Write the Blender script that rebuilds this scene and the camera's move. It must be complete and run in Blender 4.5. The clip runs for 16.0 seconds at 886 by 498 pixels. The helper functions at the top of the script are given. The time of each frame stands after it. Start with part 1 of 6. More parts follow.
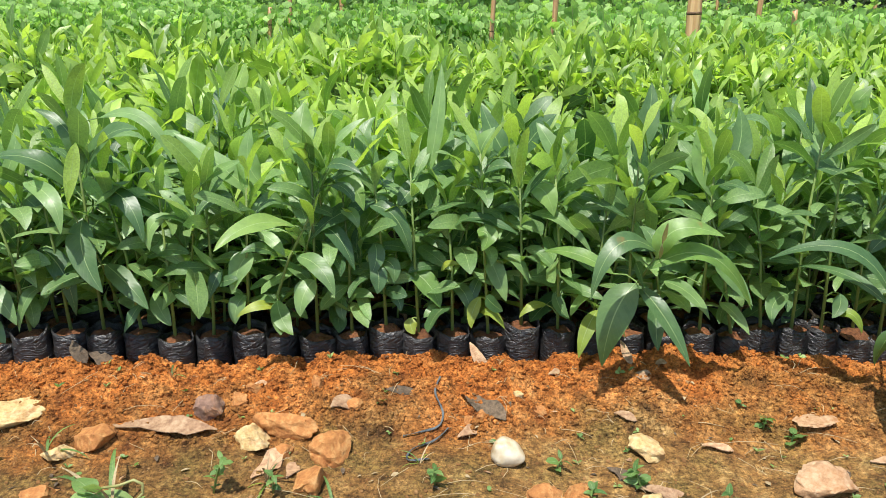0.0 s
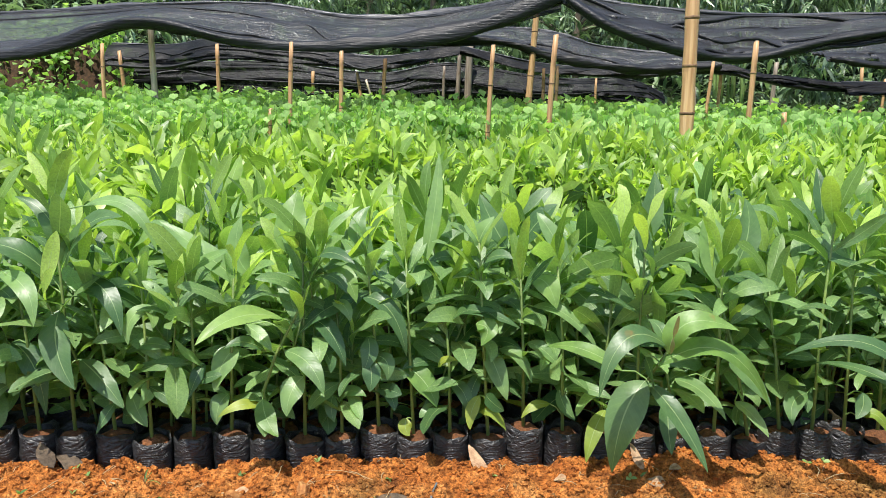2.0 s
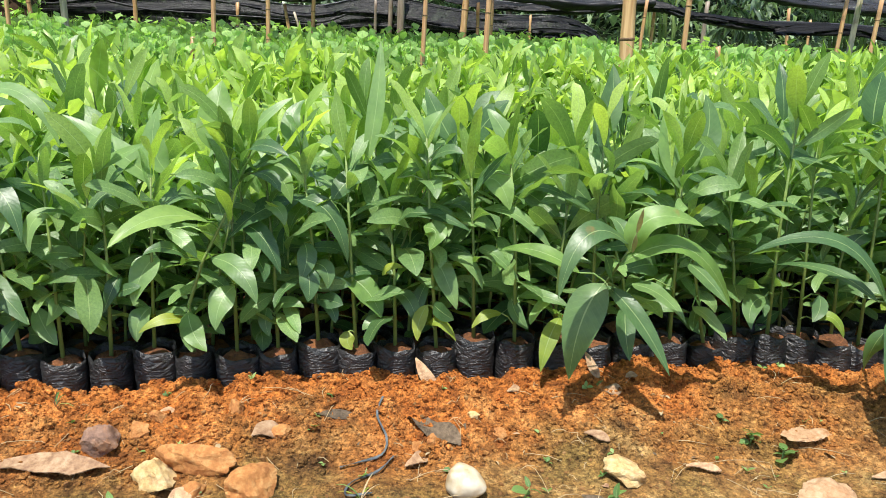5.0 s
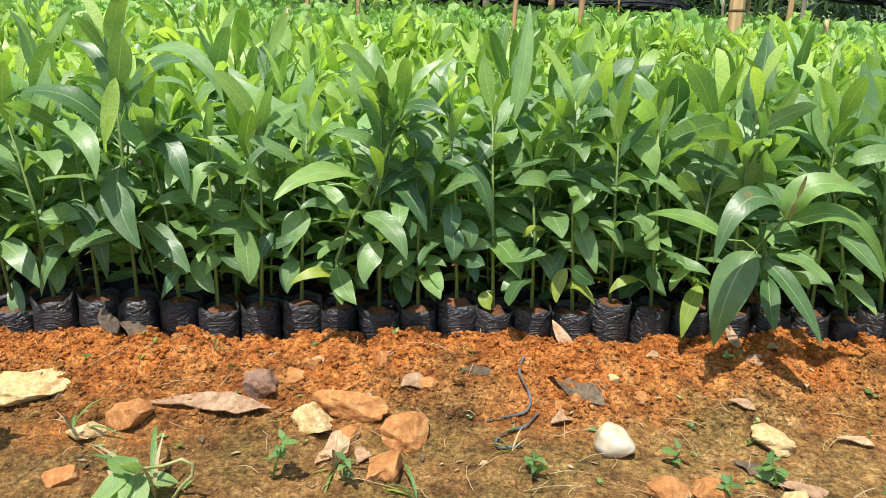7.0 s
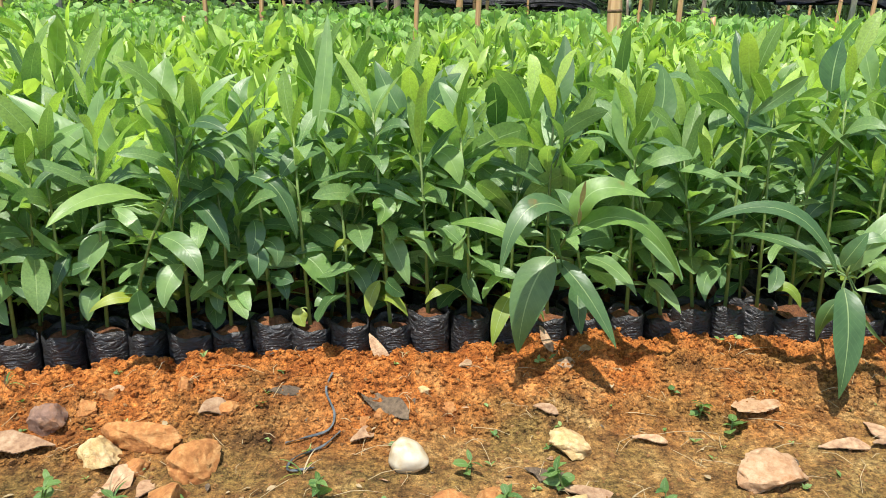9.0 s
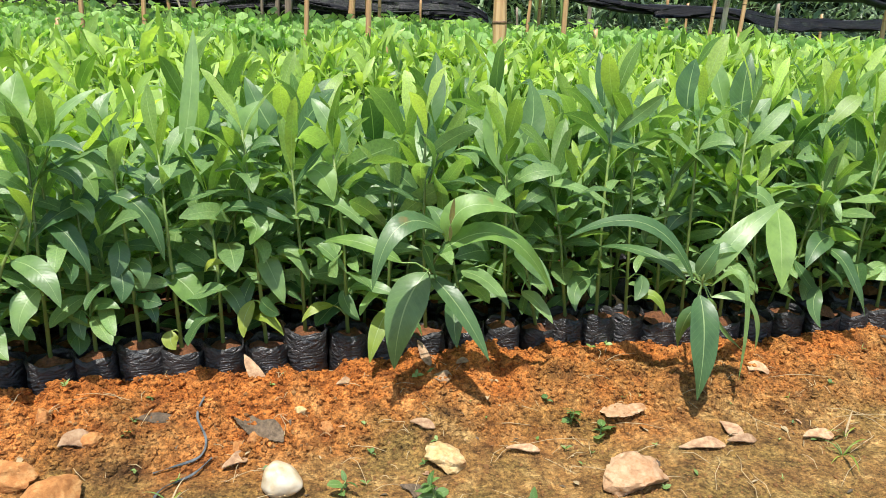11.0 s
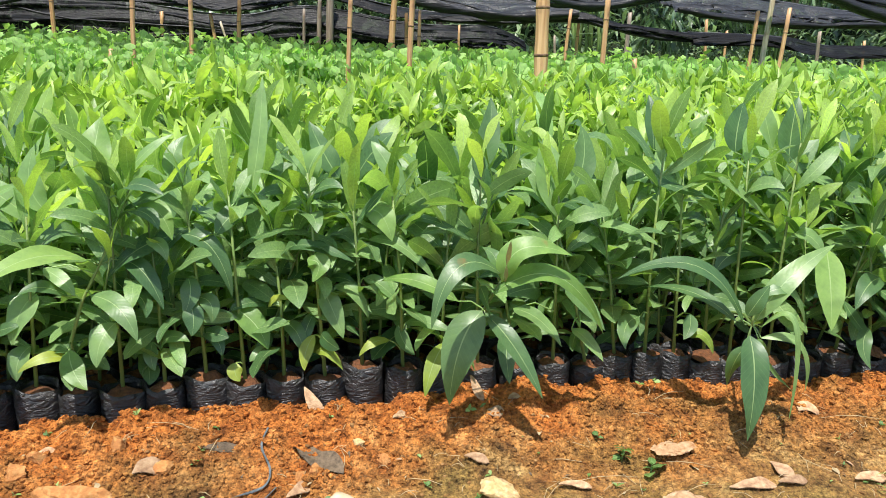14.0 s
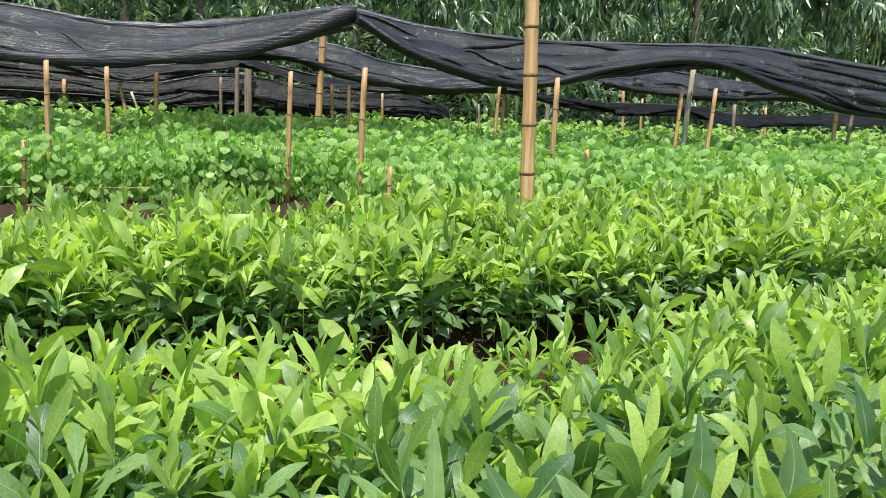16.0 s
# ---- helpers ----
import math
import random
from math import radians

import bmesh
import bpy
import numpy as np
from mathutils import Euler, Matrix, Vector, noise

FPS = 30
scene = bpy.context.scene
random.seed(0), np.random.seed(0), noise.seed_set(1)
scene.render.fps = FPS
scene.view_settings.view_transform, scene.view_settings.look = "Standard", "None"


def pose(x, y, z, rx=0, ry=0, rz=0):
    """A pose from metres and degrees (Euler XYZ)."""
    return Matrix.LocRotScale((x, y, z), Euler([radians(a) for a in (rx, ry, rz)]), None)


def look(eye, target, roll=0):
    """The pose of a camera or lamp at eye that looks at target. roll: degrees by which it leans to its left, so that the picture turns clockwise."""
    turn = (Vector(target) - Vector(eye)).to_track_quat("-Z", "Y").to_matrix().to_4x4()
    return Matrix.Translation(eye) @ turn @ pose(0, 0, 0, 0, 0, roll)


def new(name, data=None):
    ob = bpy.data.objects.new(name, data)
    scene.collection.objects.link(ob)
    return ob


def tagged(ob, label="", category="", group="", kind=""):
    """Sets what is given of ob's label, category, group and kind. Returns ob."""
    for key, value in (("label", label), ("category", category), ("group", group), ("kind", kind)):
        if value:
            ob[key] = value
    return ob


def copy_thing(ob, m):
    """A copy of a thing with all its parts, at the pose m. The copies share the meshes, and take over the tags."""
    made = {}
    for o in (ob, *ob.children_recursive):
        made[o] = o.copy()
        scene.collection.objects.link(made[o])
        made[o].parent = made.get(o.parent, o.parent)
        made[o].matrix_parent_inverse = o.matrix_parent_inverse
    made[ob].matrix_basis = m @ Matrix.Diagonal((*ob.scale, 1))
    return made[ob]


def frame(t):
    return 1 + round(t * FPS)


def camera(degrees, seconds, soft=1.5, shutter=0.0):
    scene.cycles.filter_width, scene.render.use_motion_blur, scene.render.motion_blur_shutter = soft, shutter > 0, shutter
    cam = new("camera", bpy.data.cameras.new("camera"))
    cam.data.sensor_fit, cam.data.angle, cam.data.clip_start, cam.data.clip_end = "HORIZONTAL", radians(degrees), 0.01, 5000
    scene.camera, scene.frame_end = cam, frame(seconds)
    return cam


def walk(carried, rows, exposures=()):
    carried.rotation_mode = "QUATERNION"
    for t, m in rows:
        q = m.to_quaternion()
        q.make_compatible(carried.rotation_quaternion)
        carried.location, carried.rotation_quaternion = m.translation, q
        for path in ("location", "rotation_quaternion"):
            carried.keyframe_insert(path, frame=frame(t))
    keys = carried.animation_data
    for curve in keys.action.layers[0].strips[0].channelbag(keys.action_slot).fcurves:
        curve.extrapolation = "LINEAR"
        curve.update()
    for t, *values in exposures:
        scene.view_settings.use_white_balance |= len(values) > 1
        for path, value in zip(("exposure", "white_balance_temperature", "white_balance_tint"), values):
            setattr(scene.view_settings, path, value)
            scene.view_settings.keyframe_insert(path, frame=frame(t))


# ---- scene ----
cam = camera(60.6, 16.0, soft=0.85)
PATH = [
    (0, (0.0750, 0.4270, 0.7490), (-0.0300, 2.3200, 0.1120), 0.20),
    (0.5, (0.0780, 0.4250, 0.7460), (-0.0380, 2.2940, 0.0420), 0.20),
    (1, (0.0790, 0.4210, 0.7530), (-0.0360, 2.3050, 0.0910), 0.30),
    (1.5, (0.0720, 0.4410, 0.7640), (-0.0280, 2.3880, 0.3180), 0.40),
    (2, (0.0700, 0.4900, 0.7190), (-0.0300, 2.4500, 0.3340), 0.40),
    (2.5, (0.0690, 0.5170, 0.6730), (-0.0010, 2.4440, 0.1450), 0.40),
    (3, (0.0640, 0.5350, 0.6530), (0.0150, 2.4290, 0.0120), 0.60),
    (3.5, (0.0580, 0.5560, 0.6420), (0.0450, 2.4760, 0.0800), 0.80),
    (6, (0.0170, 0.5810, 0.6110), (0.1160, 2.5100, 0.0900), 1.30),
    (6.5, (-0.0420, 0.5630, 0.6050), (-0.0310, 2.4850, 0.0540), 1.50),
    (7, (-0.0700, 0.5550, 0.5990), (-0.1770, 2.4640, 0.0120), 1.40),
    (7.5, (-0.0530, 0.5530, 0.6020), (-0.2400, 2.4520, 0.0020), 1.10),
    (8, (-0.0180, 0.5550, 0.6120), (-0.2120, 2.4520, 0.0080), 1.00),
    (8.5, (0.0530, 0.5650, 0.6120), (-0.0690, 2.4710, 0.0160), 0.60),
    (9, (0.1390, 0.5810, 0.6160), (0.2020, 2.4940, 0.0360), 0.30),
    (9.5, (0.1920, 0.5860, 0.6210), (0.4140, 2.4890, 0.0480), 0.30),
    (12, (0.1660, 0.5720, 0.6400), (0.4970, 2.4640, 0.0840), 1.40),
    (12.5, (0.1600, 0.5690, 0.6420), (0.4620, 2.4700, 0.0970), 1.40),
    (13, (0.1550, 0.5640, 0.6480), (0.4310, 2.4710, 0.1140), 1.30),
    (13.5, (0.1520, 0.5610, 0.6470), (0.4060, 2.4750, 0.1250), 1.30),
    (14, (0.1390, 0.5480, 0.6710), (0.3760, 2.4690, 0.1660), 1.20),
    (14.5, (0.0580, 0.5920, 0.7650), (0.2440, 2.5410, 0.3570), 1.40),
    (15, (-0.0470, 0.6570, 0.9900), (0.2510, 2.5950, 0.5950), 0.90),
    (15.5, (-0.1440, 0.7980, 1.0210), (0.2760, 2.7180, 0.6470), 1.10),
    (16, (-0.2330, 1.0030, 1.0270), (0.2620, 2.9010, 0.6360), 1.20),
]
walk(cam, [(t, look(eye, target, roll)) for t, eye, target, roll in PATH],
     exposures=[(0.0, 0.52), (1.5, 0.48), (2.0, 0.61), (2.5, 0.74), (3.2, 0.72), (3.7, 0.63), (6.2, 0.66), (7.5, 0.58), (9.5, 0.61), (12.0, 0.65), (13.5, 0.66), (14.5, 0.68), (15.0, 0.53), (15.5, 0.43), (16.0, 0.48)])
from math import cos, pi, sin

# ---------------------------------------------------------------- light
SUN_EL, SUN_AZ = 70.0, 203.0          # height, and turn from straight ahead (past 90: from behind the camera)
world = bpy.data.worlds.new("sky")
scene.world = world
world.use_nodes = True
wn = world.node_tree
sky = wn.nodes.new("ShaderNodeTexSky")
sky.sky_type, sky.sun_disc = "NISHITA", False
sky.sun_elevation, sky.sun_rotation = radians(SUN_EL), radians(SUN_AZ)
wn.nodes["Background"].inputs[1].default_value = 0.15
wn.links.new(sky.outputs[0], wn.nodes["Background"].inputs[0])
sun_data = bpy.data.lights.new("sun", "SUN")
sun_data.energy, sun_data.angle, sun_data.color = 4.5, radians(0.55), (1.0, 0.955, 0.89)
sun = new("sun", sun_data)
to_sun = Vector((cos(radians(SUN_EL)) * sin(radians(SUN_AZ)), cos(radians(SUN_EL)) * cos(radians(SUN_AZ)), sin(radians(SUN_EL))))
sun.matrix_world = look(to_sun * 40, (0, 0, 0))

rng = np.random.default_rng(11)
rnd = random.Random(5)


# ---------------------------------------------------------------- noise and meshes
def lattice(ix, iy, seed):
    h = (ix.astype(np.int64) * 374761393 + iy.astype(np.int64) * 668265263 + seed * 982451653) & 0x7FFFFFFF
    h = ((h ^ (h >> 13)) * 1274126177) & 0x7FFFFFFF
    return ((h ^ (h >> 16)) & 0xFFFF) / 65535.0


def vnoise(x, y, seed=0):
    x, y = np.asarray(x, float), np.asarray(y, float)
    ix, iy = np.floor(x), np.floor(y)
    fx, fy = x - ix, y - iy
    fx, fy = fx * fx * (3 - 2 * fx), fy * fy * (3 - 2 * fy)
    a, b = lattice(ix, iy, seed), lattice(ix + 1, iy, seed)
    c, d = lattice(ix, iy + 1, seed), lattice(ix + 1, iy + 1, seed)
    return (a * (1 - fx) + b * fx) * (1 - fy) + (c * (1 - fx) + d * fx) * fy - 0.5


def fbm(x, y, seed=0, n=3):
    return sum(vnoise(x * 2 ** k, y * 2 ** k, seed + k) / 2 ** k for k in range(n))


def smooth(a, b, x):
    t = np.clip((np.asarray(x, float) - a) / (b - a), 0, 1)
    return t * t * (3 - 2 * t)


def row_y(x):
    """Where the first row of bags stands."""
    return 1.792 + 0.08 * np.clip(x, -3, 0.72) - 0.03 * np.clip(np.asarray(x) - 0.72, 0, 3) + 0.008 * np.sin(np.asarray(x) * 5.1 + 0.6)


def ground_z(x, y):
    x, y = np.asarray(x, float), np.asarray(y, float)
    edge = row_y(x)
    bank = smooth(-0.30, -0.045, y - edge) * (1 - 0.75 * smooth(-0.03, 0.03, y - edge))
    near = smooth(0.4, 0.9, y) * (1 - smooth(-0.02, 0.04, y - edge))
    z = 0.018 + (0.056 + 0.014 * vnoise(x * 3, y * 2, 4)) * bank
    z = z + near * (0.016 * fbm(x * 5, y * 5, 1, 2) + (0.009 + 0.020 * bank) * fbm(x * 27, y * 27, 7, 4))
    z = z + 0.014 * np.clip(y - 4.6, 0, 9) + 0.30 * np.clip(y - 17, 0, 60) ** 1.1 + 0.02 * vnoise(x * 0.7, y * 0.7, 3) * smooth(3, 8, y)
    z = z - 0.024 * np.clip(x - 2, -7, 7) * smooth(5, 10, y)
    z = z + 1.15 * smooth(5.7, 6.3, -x) * smooth(12.4, 13.1, y) * (1 + 0.5 * vnoise(x * 2, y * 2, 77))
    z = z + 0.25 * np.clip(-x - 9, 0, 30) * smooth(4, 9, y)
    return z


def gz(x, y):
    return float(ground_z(np.array([x]), np.array([y]))[0])


def mesh_np(name, verts, faces, mats, uv=None, index=None, flat=False):
    """A mesh from arrays: vertices, four-sided faces, materials, per-corner uv and per-face material index."""
    verts, faces = np.asarray(verts, np.float32), np.asarray(faces, np.int32)
    me = bpy.data.meshes.new(name)
    me.vertices.add(len(verts))
    me.vertices.foreach_set("co", verts.ravel())
    n = faces.shape[1]
    me.loops.add(len(faces) * n)
    me.loops.foreach_set("vertex_index", faces.ravel())
    me.polygons.add(len(faces))
    me.polygons.foreach_set("loop_start", np.arange(0, len(faces) * n, n, dtype=np.int32))
    if uv is not None:
        me.uv_layers.new(name="uv").data.foreach_set("uv", np.asarray(uv, np.float32).ravel())
    for m in mats:
        me.materials.append(m)
    if index is not None:
        me.polygons.foreach_set("material_index", np.asarray(index, np.int32))
    me.update(calc_edges=True)
    me.polygons.foreach_set("use_smooth", np.full(len(faces), not flat))
    return me


def part(name, bm, material, parent, label=""):
    me = bpy.data.meshes.new(name)
    bm.to_mesh(me)
    bm.free()
    for p in me.polygons:
        p.use_smooth = True
    me.materials.append(material)
    ob = new(name, me)
    ob.parent = parent
    if label:
        tagged(ob, label)
    return ob


def thing(name, at, label, category, group="", kind="", rz=0.0):
    ob = new(name)
    ob.empty_display_size = 0.05
    ob.matrix_basis = pose(*at, 0, 0, rz)
    return tagged(ob, label, category, group, kind)


def tube(path, radii, sides=6, rough=0.0):
    """Vertices and faces of a round bar along a path, closed at both ends by narrowing."""
    path = [Vector(p) for p in path]
    verts, faces = [], []
    for i, p in enumerate(path):
        d = (path[min(i + 1, len(path) - 1)] - path[max(i - 1, 0)]).normalized()
        side = d.orthogonal().normalized() if i == 0 else (side - d * side.dot(d)).normalized()
        up = d.cross(side)
        for k in range(sides):
            a = 2 * pi * k / sides
            r = radii[i] * (1 + rough * (rnd.random() - 0.5))
            verts.append(p + (side * cos(a) + up * sin(a)) * r)
    for i in range(len(path) - 1):
        for k in range(sides):
            faces.append((i * sides + k, i * sides + (k + 1) % sides, (i + 1) * sides + (k + 1) % sides, (i + 1) * sides + k))
    return [tuple(v) for v in verts], faces


def tube_bm(path, radii, sides=6, rough=0.0):
    v, f = tube(path, radii, sides, rough)
    bm = bmesh.new()
    vs = [bm.verts.new(p) for p in v]
    for q in f:
        bm.faces.new([vs[i] for i in q])
    bm.faces.new(vs[:sides][::-1])
    bm.faces.new(vs[-sides:])
    return bm


def leaf_arrays(length, width, start, bend, fold, kind="lance", n=6, twist=0.0, wave=0.0):
    """One leaf that starts at the origin and runs along +x. start: degrees above level; bend: degrees it turns down on its way."""
    s = np.linspace(0, 1, n + 1)
    if kind == "lance":
        w = np.clip((s - 0.03) / 0.97, 0, 1) ** 0.95 * np.clip(1 - s, 0, 1) ** 0.72 / 0.322
    elif kind == "round":
        w = np.clip(1 - (2 * s - 1) ** 2, 0, 1) ** 0.5
    else:
        w = np.sin(pi * s ** 0.7) ** 0.8
    w = width / 2 * w + 0.0012
    w[-1] = w[-2] * 0.12
    a = np.radians(start - bend * s ** 1.25)
    dx, dz = np.cos(a) * length / n, np.sin(a) * length / n
    x = np.concatenate([[0], np.cumsum((dx[:-1] + dx[1:]) / 2)])
    z = np.concatenate([[0], np.cumsum((dz[:-1] + dz[1:]) / 2)])
    verts = []
    for i in range(n + 1):
        nx, nz = -np.sin(a[i]), np.cos(a[i])
        tw = twist * s[i]
        for side in (-1, 0, 1):
            up = abs(side) * w[i] * fold + (wave * w[i] * np.sin(9 * s[i] + side) if side else 0)
            off = side * w[i]
            verts.append((x[i] + nx * (up + off * np.sin(tw)), off * np.cos(tw), z[i] + nz * (up + off * np.sin(tw))))
    faces, uv = [], []
    for i in range(n):
        for k in (0, 1):
            q = (3 * i + k, 3 * i + 3 + k, 3 * i + 4 + k, 3 * i + 1 + k)
            faces.append(q)
            uv += [(s[i], k / 2), (s[i + 1], k / 2), (s[i + 1], k / 2 + 0.5), (s[i], k / 2 + 0.5)]
    return np.array(verts), np.array(faces), np.array(uv)


def joined(pieces):
    """One set of arrays out of many (verts, faces, uv, material index)."""
    vs, fs, us, ix, base = [], [], [], [], 0
    for v, f, u, m in pieces:
        vs.append(v)
        fs.append(f + base)
        us.append(u)
        ix.append(np.full(len(f), m) if np.isscalar(m) else m)
        base += len(v)
    return np.concatenate(vs), np.concatenate(fs), np.concatenate(us), np.concatenate(ix)


def turned(v, m):
    a = np.array(m)
    return v @ a[:3, :3].T + a[:3, 3]


# ---------------------------------------------------------------- materials
def material(name):
    m = bpy.data.materials.new(name)
    m.use_nodes = True
    return m, m.node_tree.nodes, m.node_tree.links, m.node_tree.nodes["Principled BSDF"]


def noise_node(n, l, scale, detail=4.0, where="Object", rough=0.6):
    co, t = n.new("ShaderNodeTexCoord"), n.new("ShaderNodeTexNoise")
    t.inputs["Scale"].default_value, t.inputs["Detail"].default_value, t.inputs["Roughness"].default_value = scale, detail, rough
    l.new(co.outputs[where], t.inputs["Vector"])
    return t.outputs["Fac"]


def ramp(n, l, fac, stops):
    r = n.new("ShaderNodeValToRGB")
    e = r.color_ramp.elements
    while len(e) < len(stops):
        e.new(0.5)
    for k, (at, c) in zip(e, stops):
        k.position, k.color = at, (*c, 1)
    l.new(fac, r.inputs[0])
    return r.outputs[0]


def maths(n, l, op, a, b=None):
    t = n.new("ShaderNodeMath")
    t.operation = op
    for i, v in enumerate((a, b)):
        if v is None:
            continue
        if isinstance(v, (int, float)):
            t.inputs[i].default_value = v
        else:
            l.new(v, t.inputs[i])
    return t.outputs[0]


def mixed(n, l, fac, a, b, how="MIX"):
    t = n.new("ShaderNodeMix")
    t.data_type, t.blend_type = "RGBA", how
    for i, v in ((0, fac), (6, a), (7, b)):
        if isinstance(v, (int, float)):
            t.inputs[i].default_value = v
        elif isinstance(v, tuple):
            t.inputs[i].default_value = (*v, 1)
        else:
            l.new(v, t.inputs[i])
    return t.outputs[2]


def bump(n, l, b, height, strength, distance):
    t = n.new("ShaderNodeBump")
    t.inputs["Strength"].default_value, t.inputs["Distance"].default_value = strength, distance
    l.new(height, t.inputs["Height"])
    l.new(t.outputs[0], b.inputs["Normal"])


def plain(name, stops, scale, rough=0.8, metal=0.0, relief=0.4, dist=0.004, detail=5.0, where="Object", spec=0.5):
    m, n, l, b = material(name)
    f = noise_node(n, l, scale, detail, where)
    c = ramp(n, l, f, stops)
    info = n.new("ShaderNodeObjectInfo")
    tone = maths(n, l, "MULTIPLY_ADD", info.outputs["Random"], 0.4)
    tone.node.inputs[2].default_value = 0.8
    hsv = n.new("ShaderNodeHueSaturation")
    l.new(c, hsv.inputs["Color"])
    l.new(tone, hsv.inputs["Value"])
    l.new(hsv.outputs[0], b.inputs["Base Color"])
    b.inputs["Roughness"].default_value, b.inputs["Metallic"].default_value = rough, metal
    b.inputs["Specular IOR Level"].default_value = spec
    bump(n, l, b, noise_node(n, l, scale * 3.1, 6.0, where), relief, dist)
    return m


def leaf_material(name, dark, light, glow, gloss=0.42, through_share=0.30, vein=(0.34, 0.46, 0.20), eaten=False, shine=0.5):
    """A leaf: green of uneven depth, a pale midrib, fine side veins, and light that passes through the blade."""
    m, n, l, b = material(name)
    info, geo = n.new("ShaderNodeObjectInfo"), n.new("ShaderNodeNewGeometry")
    r = maths(n, l, "FRACT", maths(n, l, "ADD", info.outputs["Random"], geo.outputs["Random Per Island"]))
    tone = ramp(n, l, r, ((0.0, dark), (0.75, light), (0.95, light), (1.0, tuple(min(1, 1.35 * k) for k in light))))
    blotch = ramp(n, l, noise_node(n, l, 34.0, 6.0), ((0.32, (0.74, 0.77, 0.74)), (0.5, (0.96, 0.97, 0.95)), (0.68, (1.16, 1.13, 1.06))))
    tone = mixed(n, l, 1.0, tone, blotch, "MULTIPLY")
    uv, sep = n.new("ShaderNodeUVMap"), n.new("ShaderNodeSeparateXYZ")
    uv.uv_map = "uv"
    l.new(uv.outputs[0], sep.inputs[0])
    across = maths(n, l, "ABSOLUTE", maths(n, l, "SUBTRACT", sep.outputs[1], 0.5))
    rib = maths(n, l, "LESS_THAN", across, maths(n, l, "MULTIPLY_ADD", sep.outputs[0], -0.014))
    rib.node.inputs[1].links[0].from_node.inputs[2].default_value = 0.026
    side = maths(n, l, "SINE", maths(n, l, "MULTIPLY", maths(n, l, "SUBTRACT", sep.outputs[0], maths(n, l, "MULTIPLY", across, 0.35)), 85.0))
    fine = maths(n, l, "MULTIPLY", maths(n, l, "GREATER_THAN", side, 0.93), 0.055)
    spot, shift = n.new("ShaderNodeTexNoise"), n.new("ShaderNodeVectorMath")
    shift.operation = "ADD"
    l.new(n.new("ShaderNodeTexCoord").outputs["Object"], shift.inputs[0])
    l.new(maths(n, l, "MULTIPLY", r, 91.0), shift.inputs[1])
    l.new(shift.outputs[0], spot.inputs["Vector"])
    spot.inputs["Scale"].default_value, spot.inputs["Detail"].default_value = 16.0, 4.0
    tone = mixed(n, l, ramp(n, l, spot.outputs["Fac"], ((0.745, (0, 0, 0)), (0.80, (0.6, 0.6, 0.6)))), tone, (0.27, 0.13, 0.045))
    tone = mixed(n, l, maths(n, l, "MAXIMUM", maths(n, l, "MULTIPLY", rib, 0.6), fine), tone, vein)
    l.new(tone, b.inputs["Base Color"])
    b.inputs["Roughness"].default_value = gloss
    b.inputs["Specular IOR Level"].default_value = shine
    bump(n, l, b, maths(n, l, "ADD", maths(n, l, "MULTIPLY", side, 0.035), noise_node(n, l, 36.0, 4.0)), 0.30, 0.003)
    tr, mix = n.new("ShaderNodeBsdfTranslucent"), n.new("ShaderNodeMixShader")
    l.new(mixed(n, l, 1.0, tone, glow, "MULTIPLY"), tr.inputs["Color"])
    mix.inputs[0].default_value = through_share
    l.new(b.outputs[0], mix.inputs[1])
    l.new(tr.outputs[0], mix.inputs[2])
    l.new(mix.outputs[0], n["Material Output"].inputs["Surface"])
    if eaten:
        holes, off, gap, hole_mix = n.new("ShaderNodeTexVoronoi"), n.new("ShaderNodeVectorMath"), n.new("ShaderNodeBsdfTransparent"), n.new("ShaderNodeMixShader")
        off.operation = "ADD"
        l.new(n.new("ShaderNodeTexCoord").outputs["Object"], off.inputs[0])
        l.new(maths(n, l, "MULTIPLY", info.outputs["Random"], 37.0), off.inputs[1])
        l.new(off.outputs[0], holes.inputs["Vector"])
        holes.inputs["Scale"].default_value = 7.5
        ragged = maths(n, l, "ADD", holes.outputs["Distance"], maths(n, l, "MULTIPLY", noise_node(n, l, 22.0, 2.0), 0.25))
        l.new(maths(n, l, "LESS_THAN", ragged, 0.30), hole_mix.inputs[0])
        l.new(mix.outputs[0], hole_mix.inputs[1])
        l.new(gap.outputs[0], hole_mix.inputs[2])
        l.new(hole_mix.outputs[0], n["Material Output"].inputs["Surface"])
    return m


LEAF = leaf_material("seedling leaf", (0.054, 0.124, 0.044), (0.190, 0.310, 0.108), (2.5, 2.6, 1.0), 0.40, shine=0.52)
LEAF_EATEN = leaf_material("insect-eaten seedling leaf", (0.054, 0.124, 0.044), (0.190, 0.310, 0.108), (2.5, 2.6, 1.0), 0.40, eaten=True, shine=0.52)
# Lighter copy of LEAF: the sun on single front leaves is in this colour.
LEAF_SUNLIT = leaf_material("sunlit seedling leaf", (0.13, 0.24, 0.055), (0.22, 0.35, 0.095), (2.3, 2.5, 1.0), 0.42, shine=0.4)
LEAF_SHOOT = leaf_material("brownish shoot leaf", (0.21, 0.20, 0.09), (0.30, 0.27, 0.13), (1.8, 1.7, 0.9), 0.45)
# Young upper leaves: yellower copy of LEAF, with sunlight put into its green.
LEAF_YOUNG_LIT = leaf_material("young seedling leaf, coloured sunlit", (0.095, 0.190, 0.038), (0.37, 0.50, 0.115), (2.3, 2.4, 1.0), 0.40, 0.36)
LEAF_OLD = leaf_material("yellowing leaf", (0.16, 0.25, 0.03), (0.30, 0.36, 0.05), (1.8, 1.8, 0.9), 0.5)
